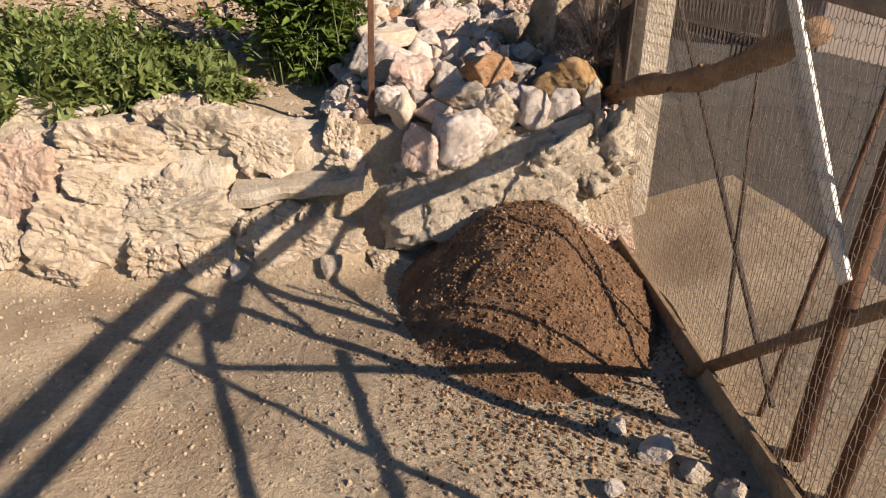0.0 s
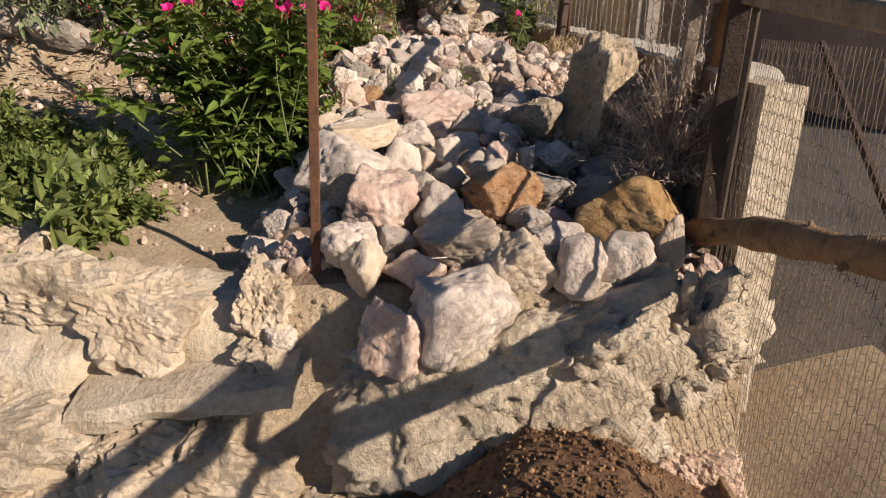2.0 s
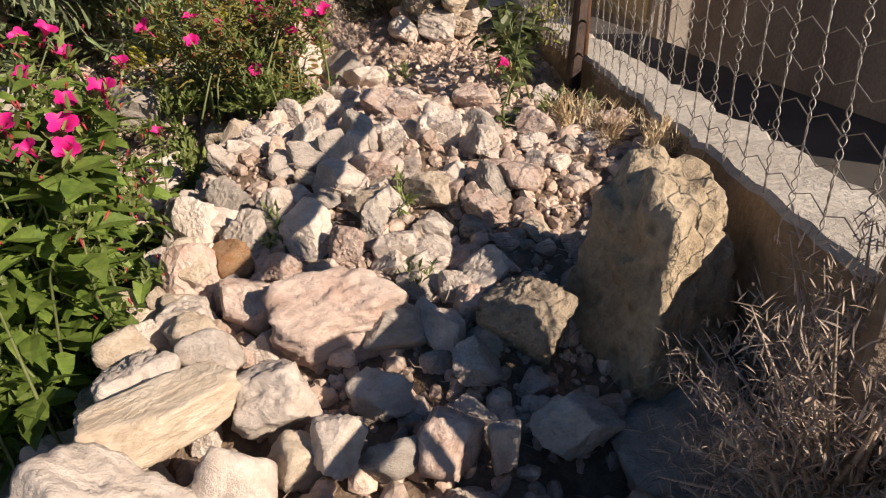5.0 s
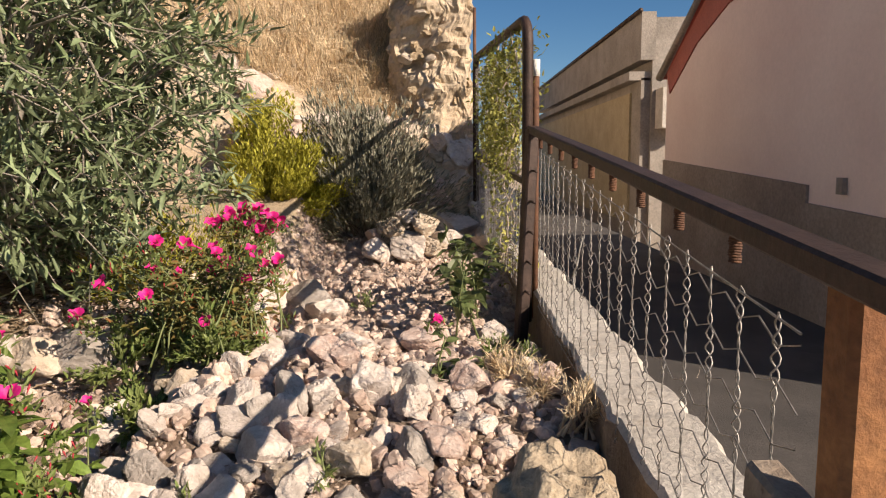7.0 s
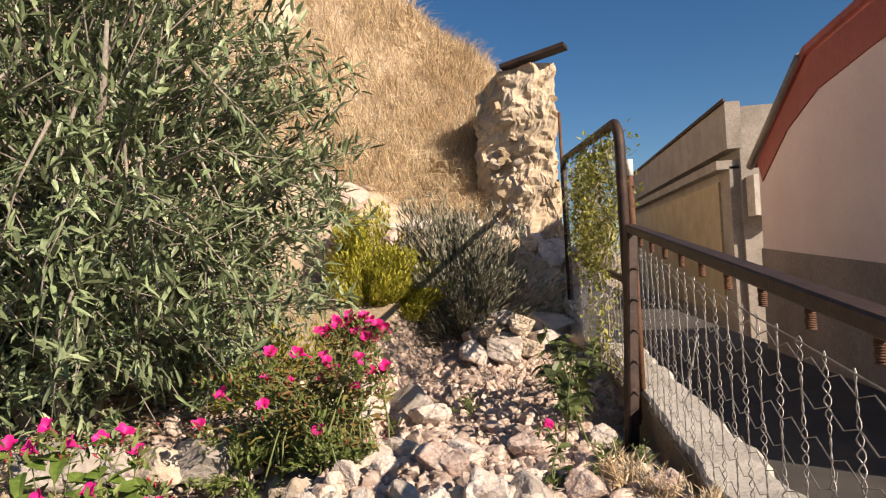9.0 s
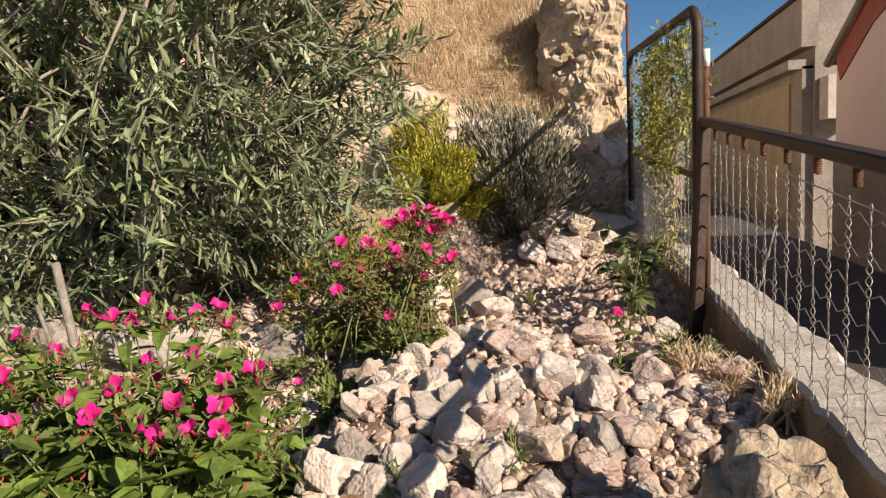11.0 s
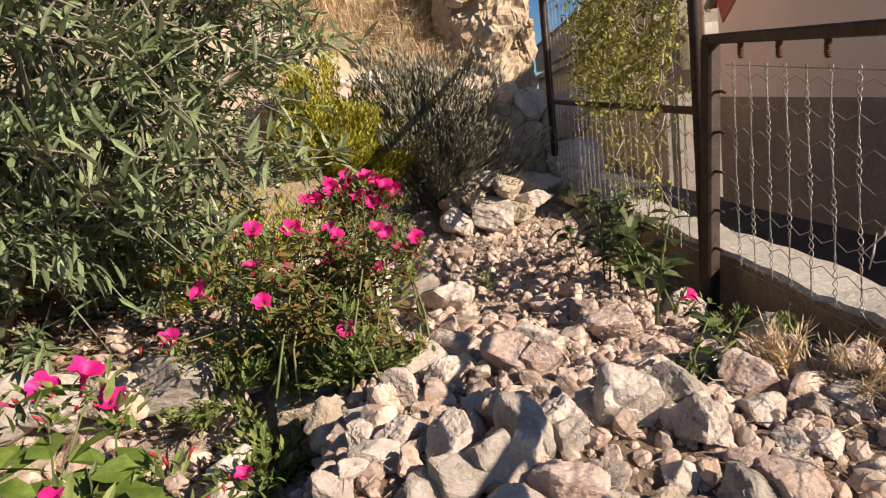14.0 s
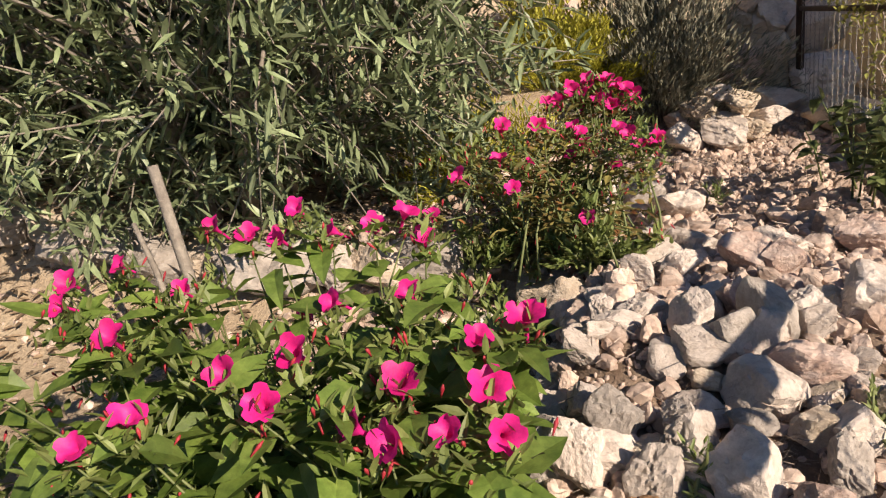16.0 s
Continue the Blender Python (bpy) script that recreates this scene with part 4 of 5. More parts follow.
# ---- plants ----
def leafy(name, spots, mat, length, width, parent, label="", droop=0.3, tilt=0.5):
    m = Mesh()
    for p, d in spots:
        l = length * rnd(0.6, 1.15)
        m.leaf(p, d, Vector((rnd(-tilt, tilt), rnd(-tilt, tilt), 1)), l, width * rnd(0.7, 1.15), rnd(0.1, 0.5), rnd(0.0, droop))
    return piece(name, m, mat, parent, label)


random.seed(41)
creeper = thing("creeper", 0.87, 7.6, 1.2, "yellow-green creeper hanging on the mesh panel", "climbing plant")
spots = []
for k in range(18):
    low = k < 4
    f, z = rnd(0.15, 0.6), rnd(1.2, 1.35) if low else rnd(1.75, 1.95)
    pts = []
    for i in range(9):
        pts.append(Vector(on_panel(f, z)) + Vector((rnd(-0.06, 0.04), 0, 0)))
        f += rnd(-0.05, 0.05)
        f = min(0.66, max(0.10, f))
        z = min(z + (rnd(0.06, 0.12) if low else rnd(0.05, 0.12)), 2.62)
    piece("stalk", Mesh().tube(pts, 0.004, 4), TWIG, creeper, "", False)
    for i in range(1, 9):
        a, b = pts[i - 1], pts[i]
        for _ in range(14 if low else 42):
            p = a.lerp(b, random.random()) + Vector((random.gauss(0, 0.045), random.gauss(0, 0.10), random.gauss(0, 0.05)))
            spots.append((p, rand_dir() + Vector((0, 0, 0.2))))
leafy("foliage", [s for s in spots if noise.noise(s[0] * 7) > -0.3 and s[0].z < 2.56], CREEP, 0.040, 0.019, creeper, "small yellow-green leaves")


def bloom_mesh():
    m = Mesh()
    n = 20
    rings = ((0.002, -0.038), (0.003, -0.012), (0.010, 0.0), (0.0215, 0.006))
    for r, z in rings:
        for k in range(n):
            a = 2 * math.pi * k / n
            rr = r * (0.93 + 0.13 * math.cos(5 * a) - 0.05 * math.cos(10 * a)) if r > 0.015 else r
            m.v.append((rr * math.cos(a), rr * math.sin(a), z + (0.0035 * math.sin(3 * a) + 0.002 * math.sin(10 * a) if r > 0.015 else 0)))
    for j in range(3):
        for k in range(n):
            m.f.append((j * n + k, j * n + (k + 1) % n, (j + 1) * n + (k + 1) % n, (j + 1) * n + k))
    return m


def bud_mesh():
    return Mesh().tube([(0, 0, -0.016), (0, 0, -0.004), (0, 0, 0.010), (0, 0, 0.022)], (0.0012, 0.0022, 0.0040, 0.0012), 6)


BLOOM, BUDDATA = bloom_mesh().data("flower", PETAL), bud_mesh().data("bud", BUD)


def four_oclock(label, x, y, blooms, leaf_mat, leaf_len, leaf_count, extra, seed, leaf_w=0.55, spread=0.10, size=1.0):
    """A bushy plant: stems from the root to each bloom, leaves along them, buds round the tips."""
    random.seed(seed)
    z0 = ground_height(x, y) - 0.05
    plant = thing("four_oclock_plant", x, y, z0, label, "flowering plant")
    root = Vector((x, y, z0))
    stems, spots, buds = Mesh(), [], []
    tips = [Vector(b) for b in blooms]
    lo = Vector((min(t.x for t in tips), min(t.y for t in tips), 0))
    hi = Vector((max(t.x for t in tips), max(t.y for t in tips), 0))
    zc = sum(t.z for t in tips) / len(tips)
    for _ in range(extra):
        tips.append(Vector((rnd(lo.x, hi.x), rnd(lo.y, hi.y), zc - 0.48 * random.random() ** 1.3)))
    for n, tip in enumerate(tips):
        foot = root + Vector((random.gauss(0, spread), random.gauss(0, spread), 0))
        mid = foot.lerp(tip, 0.55) + Vector((rnd(-0.05, 0.05), rnd(-0.05, 0.05), 0.06))
        q = foot.lerp(tip, 0.16) + Vector((rnd(-0.02, 0.02), rnd(-0.02, 0.02), 0.06))
        stems.tube([foot, q, mid, tip - Vector((0, 0, 0.03))], (0.0045, 0.004, 0.003, 0.0015), 5)
        for _ in range(leaf_count):
            f = random.random() ** 0.6
            if random.random() < 0.22:
                p = foot.lerp(q.lerp(mid, 0.5), rnd(0.2, 1.0))
            else:
                p = q.lerp(mid, f * 2) if f < 0.5 else mid.lerp(tip, f * 2 - 1)
            p = p + Vector((random.gauss(0, 0.015), random.gauss(0, 0.015), -0.02))
            a = rnd(0, 6.3)
            spots.append((p, Vector((math.cos(a), math.sin(a), rnd(-0.25, 0.5)))))
        for _ in range(3):
            buds.append(tip + Vector((random.gauss(0, 0.028), random.gauss(0, 0.028), rnd(-0.05, 0.0))))
    piece("stalk", stems, STEM, plant, "", False)
    leafy("foliage", spots, leaf_mat, leaf_len, leaf_len * leaf_w, plant, "pointed green leaves", 0.45)
    small = [(t + Vector((random.gauss(0, 0.02), random.gauss(0, 0.02), rnd(-0.06, -0.01))), rand_dir() + Vector((0, 0, 0.9))) for t in tips for _ in range(22)]
    leafy("young_leaves", small, HERB, 0.04, 0.012, plant, "narrow light green young leaves")
    for t in blooms:
        ob = piece("flower", BLOOM, None, plant, "magenta trumpet flower")
        k = rnd(0.85, 1.15) * size
        ob.matrix_basis = Matrix.LocRotScale(Vector(t), Euler((rnd(0.2, 1.1), rnd(-0.7, 0.7), rnd(-0.6, 0.6))), (k, k, k))
    for t in buds:
        ob = piece("bud", BUDDATA, None, plant, "slender red bud")
        ob.matrix_basis = Matrix.LocRotScale(t, Euler((rnd(-0.7, 0.7), rnd(-0.7, 0.7), 0)), (0.75, 0.75, rnd(0.4, 0.65)))
    return plant


four_oclock("bushy four o'clock with magenta flowers and broad leaves", -0.66, 4.62, NEAR_BLOOMS, LEAF, 0.095, 24, 100, 51, size=1.15)
four_oclock("reddish four o'clock thick with magenta flowers among stones", -0.48, 6.15, FAR_BLOOMS + tuple((x + 0.035 * math.sin(7 * i), y + 0.05 * math.sin(3 * i), z + 0.02 * math.cos(5 * i)) for i, (x, y, z) in enumerate(FAR_BLOOMS) if z > 1.48), REDLEAF, 0.055, 15, 70, 52, 0.45, 0.14, 1.3)
four_oclock("small four o'clock with a single magenta flower", 0.53, 5.66, ((0.52, 5.58, 1.35),), DARKLEAF, 0.05, 16, 4, 53)
four_oclock("leggy four o'clock hanging over the bed's edge", -0.62, 4.95, ((-0.95, 5.1, 1.25), (-0.8, 5.0, 1.2), (-0.48, 5.15, 1.22)), LEAF, 0.08, 14, 14, 54)

random.seed(61)
dark = thing("leafy_weed", 0.70, 6.85, 1.08, "dark green leafy weed beside the fence foot", "weed")
spots = []
for k in range(14):
    a, l = rnd(0, 6.3), rnd(0.08, 0.18)
    foot = Vector((0.68 + random.gauss(0, 0.06), 6.8 + random.gauss(0, 0.3), 1.08))
    tip = foot + Vector((l * math.cos(a), l * math.sin(a), rnd(0.22, 0.46)))
    piece("stalk", Mesh().tube([foot, foot.lerp(tip, 0.5) + Vector((0, 0, 0.05)), tip], (0.005, 0.004, 0.002), 5), STEM, dark, "", False)
    spots += [(foot.lerp(tip, rnd(0.3, 1.05)), Vector((rnd(-1, 1), rnd(-1, 1), rnd(-0.3, 0.5)))) for _ in range(13)]
leafy("foliage", spots, DARKLEAF, 0.10, 0.055, dark, "broad dark green leaves", 0.5)


def shrub(name, label, category, x, y, z, rx, ry, rz, count, mat, length, width, seed, upward=1.0, stem_mat=TWIG, twigs=60, inner=0.35):
    """A dense shrub: twigs from the root and many small leaves with an uneven outline."""
    random.seed(seed)
    plant = thing(name, x, y, z, label, category)
    stems, spots = Mesh(), []
    root = Vector((x, y, z))
    for k in range(twigs):
        d = rand_dir()
        d.z = abs(d.z) * 1.1 + 0.05
        reach = rnd(0.75, 1.05) * (1 + 0.25 * noise.noise(d * 2 + Vector((seed, 0, 0))))
        tip = root + Vector((d.x * rx, d.y * ry, d.z * rz)) * reach
        mid = root.lerp(tip, 0.5) + Vector((0, 0, 0.08 * rz))
        one = Mesh() if twigs < 20 else stems
        one.tube([root + Vector((random.gauss(0, 0.03), random.gauss(0, 0.03), 0)), mid, tip], (0.006, 0.004, 0.001), 4)
        if twigs < 20:
            piece("stalk", one, stem_mat, plant, "", False)
        out = (tip - root).normalized()
        for _ in range(count // twigs):
            f = rnd(inner, 1.03)
            p = (root.lerp(mid, f * 2) if f < 0.5 else mid.lerp(tip, f * 2 - 1)) + rand_dir() * 0.10 * min(rx, rz)
            spots.append((p, out * upward + rand_dir() * 0.8 + Vector((0, 0, 0.4 * upward))))
    if stems.v:
        piece("branchwork", stems, stem_mat, plant, "", False)
    leafy("foliage", spots, mat, length, width, plant)
    return plant


shrub("yellow_bush", "feathery yellow-green bush in front of the bank", "bush", -0.80, 8.75, 1.38, 0.62, 0.45, 0.86, 26000, YELLOW, 0.05, 0.015, 71)
shrub("grey_shrub", "spiky grey lavender-like shrub on the stony slope", "shrub", -0.12, 8.86, 1.22, 0.80, 0.45, 1.0, 26000, LAVENDER, 0.07, 0.014, 72, 1.6, TWIG, 120)
shrub("dry_bush", "withered grey tumble bush against the netting post", "dry bush", 0.91, 4.06, 0.80, 0.27, 0.27, 0.47, 8000, DRYTWIG, 0.036, 0.0034, 73, 0.5, DRYTWIG, 80)
shrub("yellow_bush", "small yellow-green bush below the olive tree", "bush", -1.05, 6.85, 1.12, 0.36, 0.28, 0.46, 3600, YELLOW, 0.05, 0.011, 74)
for n, (x, y, r, h) in enumerate(((-1.2, 4.15, 0.28, 0.2), (-1.35, 4.45, 0.3, 0.22), (-1.7, 3.95, 0.35, 0.3), (-2.1, 3.95, 0.4, 0.32), (-1.5, 4.2, 0.36, 0.26), (-1.85, 4.25, 0.42, 0.30), (-1.85, 4.75, 0.42, 0.28), (-2.2, 4.55, 0.45, 0.34), (-2.5, 4.05, 0.4, 0.3), (-2.7, 4.8, 0.42, 0.3))):
    shrub("green_herb_mat", "low matted green herb spilling over the wall", "herb", x, y, ground_height(x, y) - 0.02, r, r, h, 2300, HERB, 0.054, 0.027, 80 + n, 0.6, STEM, 60, 0.3)
for n, (x, y) in enumerate(((-1.55, 3.78), (-1.9, 3.72), (-1.15, 3.82), (-2.3, 3.7))):
    shrub("leafy_shoot", "long-leaved green shoots hanging over the wall", "herb", x, y, 0.52, 0.34, 0.24, 0.30, 420, HERB, 0.085, 0.036, 90 + n, 0.4, STEM, 18)
for n, (x, y, r, h) in enumerate(((-0.78, 6.0, 0.22, 0.26), (-0.36, 5.85, 0.17, 0.2), (-0.62, 5.72, 0.16, 0.16))):
    shrub("green_weed", "low leafy weed round the flowering plant's foot", "weed", x, y, ground_height(x, y), r, r, h, 700, HERB, 0.042, 0.016, 100 + n, 0.8, STEM, 18)
shrub("yellow_bush", "thin yellow-green bush between olive and flowers", "bush", -0.85, 7.35, 1.14, 0.40, 0.28, 0.40, 2400, YELLOW, 0.05, 0.010, 75)
for n, (x, y, z) in enumerate(((0.10, 7.0, 1.08), (0.25, 4.75, 0.9), (0.75, 5.9, 1.12), (-0.1, 4.9, 0.98), (0.85, 5.75, 1.12), (0.2, 5.05, 1.02))):
    shrub("small_weed", "small sparse weed sprouting between stones", "weed", x, y, z, 0.08, 0.08, 0.10, 110, HERB, 0.028, 0.008, 110 + n, 0.8, STEM, 10)
for n, (x, y) in enumerate(((0.86, 5.45), (0.93, 5.2), (0.78, 5.62))):
    shrub("dry_tuft", "tuft of dry straw-coloured weed by the kerb", "weed", x, y, 1.1, 0.11, 0.13, 0.13, 420, STRAW, 0.05, 0.004, 120 + n, 0.8, STRAW, 14)


def olive_tree(x, y, z, seed, twigs, reach):
    random.seed(seed)
    tree = thing("olive_tree", x, y, z, "dense grey-green olive tree with several thin stems", "tree")
    trunk, spots = Mesh(), []
    limbs = []
    for k in range(7):
        a = 0.9 * k
        foot = Vector((x + 0.12 * math.cos(a), y + 0.1 * math.sin(a), z - 0.1))
        d = Vector((math.cos(a) * 0.5, math.sin(a) * 0.4, 1))
        p1 = foot + d * 0.7 + Vector((rnd(-0.1, 0.1), rnd(-0.1, 0.1), 0))
        p2 = p1 + d * 0.9 + Vector((rnd(-0.2, 0.2), rnd(-0.2, 0.2), 0))
        trunk.tube([foot, p1, p2, p2 + d * 0.3], (0.045, 0.032, 0.016, 0.008), 7)
        limbs += [foot.lerp(p1, 0.7), p1, p1.lerp(p2, 0.5), p2, p2 + d * 0.5]
    for _ in range(twigs):
        start = random.choice(limbs)
        d = rand_dir()
        target = Vector((x - 0.2 + d.x * reach, y + d.y * reach * 0.64, z + 1.35 + d.z * 1.7)) + rand_dir() * 0.2
        target.z = max(target.z, z + 0.06 + 0.3 * random.random())
        start = start.lerp(target, rnd(0.25, 0.7))
        mid = start.lerp(target, 0.5) + Vector((0, 0, rnd(0, 0.15)))
        trunk.tube([start, mid, target], (0.008, 0.005, 0.002), 4)
        out = (target - start).normalized()
        for i in range(46):
            f = rnd(0.05, 1.02)
            p = start.lerp(mid, f * 2) if f < 0.5 else mid.lerp(target, f * 2 - 1)
            spots.append((p + rand_dir() * 0.03, out * 0.7 + rand_dir() + Vector((0, 0, 0.35))))
    piece("trunk", trunk, BARK, tree, "thin grey stems", False)
    leafy("crown", spots, OLIVE, 0.105, 0.022, tree, "narrow grey-green leaves", 0.25, 0.8)
    return tree


olive_tree(-2.0, 6.5, 1.15, 131, 980, 1.8)
olive_tree(-3.3, 6.5, 1.1, 132, 420, 1.3)
stake = Mesh().tube([(-1.30, 5.25, 0.75), (-1.41, 5.30, 1.30), (-1.47, 5.32, 1.60)], (0.019, 0.017, 0.015), 8)
tagged(part("wooden_stake", stake, BARK, flat=False), "grey weathered stake leaning in the garden bed", "stake")
stake = Mesh().tube([(-1.42, 5.3, 0.78), (-1.60, 5.4, 1.28), (-1.68, 5.44, 1.42)], (0.011, 0.010, 0.008), 7)
tagged(part("wooden_stake", stake, BARK, flat=False), "thin grey stick leaning in the garden bed", "stake")

# ---- the bank, its dry grass and the old wall ----
def hill_height(x, y):
    top = 4.05 + 0.95 * min(3.5, max(-0.4, 0.30 - x))
    foot = 1.2 + 0.15 * smooth(0, -3, x)
    k = float(np.interp(y, (8.9, 9.25, 9.6, 11.3, 12.5, 40), (0, 0.30, 0.36, 0.95, 1.0, 1.2)))
    p = Vector((x, y, 0))
    return foot + (top - foot) * k + 0.12 * noise.noise(p * 1.3) + 0.05 * noise.noise(p * 5)


hx = list(np.arange(-12, -3, 0.4)) + list(np.arange(-3, 0.74, 0.07)) + [0.74]
hill = grid(hx, list(np.arange(8.9, 13, 0.07)) + [14, 16, 20, 30], hill_height)
n0, w0 = len(hill.v), len(hx)
for j in range(n0 // w0):
    hill.v.append((0.76, hill.v[j * w0 + w0 - 1][1], 0.4))
for j in range(n0 // w0 - 1):
    hill.f.append((j * w0 + w0 - 1, n0 + j, n0 + j + 1, (j + 1) * w0 + w0 - 1))
tagged(part("hillside", hill, EARTH, flat=False), "steep pale earth bank covered in dry grass", "hillside", kind="structure")
random.seed(141)
grass = Mesh()
for _ in range(36000):
    x, y = rnd(-4.5, 0.45), rnd(9.45, 12.0)
    x = 0.45 - abs(random.gauss(0, 1.6)) if random.random() < 0.5 else x
    clump = noise.noise(Vector((x * 2.2, y * 2.2, 7)))
    if clump < -0.55:
        continue
    p = Vector((x, y, hill_height(x, y) - 0.02))
    d = Vector((rnd(-0.5, 0.5), rnd(-0.9, 0.1), rnd(0.5, 1.0)))
    l = rnd(0.14, 0.42) * (1 + clump)
    grass.blade(p, d, l, rnd(0.004, 0.008), Vector((rnd(-0.3, 0.3), rnd(-0.3, 0.1), -0.35)) * l)
tagged(part("dry_grass", grass, STRAW), "dry golden grass on the bank", "grass", kind="stuff")

ruin = thing("old_rubble_wall", 0.56, 9.5, 1.6, "crumbling end of an old earth and rubble wall", "wall", kind="structure")
core = Mesh()
zs = list(np.arange(1.2, 3.66, 0.025))
ring = [(0.04, 9.62), (0.32, 9.34), (0.60, 9.27), (0.74, 9.30), (0.775, 9.5), (0.775, 9.9), (0.775, 11.7), (0.20, 11.7)]
ring = [(a[0] + (b[0] - a[0]) * k / 14, a[1] + (b[1] - a[1]) * k / 14) for a, b in zip(ring, ring[1:] + ring[:1]) for k in range(14)]
rn = len(ring)
for z in zs:
    for x, y in ring:
        p = Vector((x * 4, y * 4, z * 4))
        x += 0.3 * smooth(2.5, 1.6, z) * smooth(0.5, 0.0, x)
        core.v.append((x + 0.06 * noise.noise(p) + 0.04 * noise.noise(p * 3), y + 0.10 * noise.noise(p + Vector((5, 0, 0))) + 0.045 * noise.noise(p * 2.7) + 0.02 * noise.noise(p * 7) + 0.012 * noise.noise(p * 15) + 0.05 * (z - 1.2), z - 0.2 * smooth(0.35, 0.0, x) * smooth(2.9, 3.6, z) + 0.03 * noise.noise(p * 2)))
for j in range(len(zs) - 1):
    for k in range(rn):
        core.f.append((j * rn + k, j * rn + (k + 1) % rn, (j + 1) * rn + (k + 1) % rn, (j + 1) * rn + k))
core.f.append(tuple((len(zs) - 1) * rn + k for k in range(rn)))
piece("wall_core", core, EARTH, ruin, "pale crumbling earth")
random.seed(143)
for _ in range(80):
    z = rnd(1.4, 3.55)
    x = rnd(0.2, 0.78)
    r = rnd(0.025, 0.065)
    ob = place_rock(x, 9.34 + 0.05 * (z - 1.2) + 0.06 * noise.noise(Vector((x * 4 + 5, 37, z * 4))), z, (r * 1.4, r * 0.6, r * 0.8), random.choice("eeet"), random.randrange(12), 0.4, "stone")
    adopt(ob, ruin)
plank = Mesh().beam((0.33, 9.5, 3.66), (0.90, 9.33, 3.76), 0.15, 0.045)
tagged(part("roof_board", plank, DARKSTEEL), "short dark board lying on the old wall", "board")
random.seed(145)
for n in range(48):
    x, y = (rnd(-1.6, 0.75), rnd(8.95, 9.5)) if n < 34 else (rnd(0.2, 0.74), rnd(9.2, 9.9))
    r = rnd(0.06, 0.15)
    colour = random.choice("ttwwp")
    ob = place_rock(x, y, hill_height(x, y), (r * 1.3, r, r * 0.85), colour, n)
    tagged(ob, f"{NAMES[colour]} stone at the foot of the bank", "rock", "stones of the bank")
ridge = Mesh()
for n in range(130):
    x, y = rnd(-2.2, 0.05), rnd(10.9, 12.3)
    r = rnd(0.04, 0.10)
    joined_rock(ridge, x, y, hill_height(x, y), (r * 1.5, r * 1.1, r * 0.8))
tagged(part("ridge_stones", ridge, M["e"]), "tan stones set along the ridge of the bank", "stones", kind="stuff")
for n, (x, y, z, r) in enumerate(((0.62, 8.85, 1.35, 0.16), (0.66, 9.2, 1.62, 0.17), (0.42, 9.15, 1.6, 0.2), (0.68, 9.4, 1.95, 0.15), (0.92, 8.6, 1.3, 0.16), (0.95, 9.1, 1.5, 0.22), (0.98, 9.5, 1.85, 0.25), (-0.55, 9.45, 2.2, 0.26), (-0.1, 9.5, 2.2, 0.22))):
    ob = place_rock(x, y, z, (r * 1.2, r, r * 0.8), "wtpwtwwwt"[n], n)
    tagged(ob, "pale boulder piled at the foot of the bank", "rock", "stones of the bank")

for n, (x, y, z, r) in enumerate(((0.04, 8.36, 1.22, 0.11), (0.27, 8.40, 1.25, 0.14), (0.45, 8.46, 1.24, 0.10), (0.15, 8.50, 1.36, 0.12), (0.38, 8.52, 1.40, 0.11), (0.24, 8.60, 1.46, 0.10), (0.02, 8.58, 1.32, 0.10), (0.56, 8.55, 1.30, 0.10))):
    ob = place_rock(x, y, z, (r * 1.3, r, r * 0.75), "wwtotwpw"[n], n + 3)
    tagged(ob, "pale limestone piled at the end of the rubble", "rock", "pile of stones")

# ---- house and workshop across the lane ----
house = thing("house", 3.45, 9.0, 0.6, "pink plastered house with a red painted verge", "house")
gable = Mesh()
prof = ((6.45, -0.6), (12.3, -0.6), (12.3, 2.95), (11.4, 3.40), (10.6, 3.78), (8.5, 3.88), (6.45, 3.95))
for x in (3.4, 9.0):
    for y, z in prof:
        gable.v.append((x, y, z))
gable.f = [tuple(range(6, -1, -1)), tuple(range(7, 14))] + [(k, (k + 1) % 7, 7 + (k + 1) % 7, 7 + k) for k in range(7)]
house_wall = piece("wall", gable, PLASTER, house, "pinkish beige plaster")
for y0, y1, z0, z1 in ((12.3, 8.68, 1.87, 1.67), (8.68, 6.46, 1.53, 1.44)):
    base = Mesh()
    base.v = [(x, y, z) for x in (3.375, 3.405) for y, z in ((y0, -0.6), (y1, -0.6), (y1, z1), (y0, z0))]
    base.f = [(3, 2, 1, 0), (4, 5, 6, 7)] + [(k, (k + 1) % 4, 4 + (k + 1) % 4, 4 + k) for k in range(4)]
    piece("plinth", base, PLINTH, house_wall, "stained lower wall, darkened for shade at the front end")
verge = Mesh()
for a, b in (((12.5, 2.95), (10.6, 3.87)), ((10.6, 3.87), (6.4, 4.06))):
    verge.beam((3.42, a[0], a[1]), (3.42, b[0], b[1]), 0.14, 0.09)
# added dark sheet: paints shade onto the front end, which the sun reaches
piece("plinth", Mesh().box((3.42, 6.42, -0.6), (9.0, 6.448, 2.0)), PLINTH, house_wall, "stained lower wall, darkened for shade at the front end")
roof_verge = piece("roof_verge", verge, REDPAINT, house, "dark red verge board")
band = Mesh()
BAND = ((12.28, 2.97), (10.6, 3.80), (6.5, 3.97), (6.5, 3.60), (8.3, 3.57), (9.3, 3.51), (10.4, 3.42), (11.25, 3.17), (12.15, 2.70))
band.v = [(x, y, z) for x in (3.385, 3.41) for y, z in BAND]
band.f = [tuple(range(8, -1, -1)), tuple(range(9, 18))] + [(k, (k + 1) % 9, 9 + (k + 1) % 9, 9 + k) for k in range(9)]
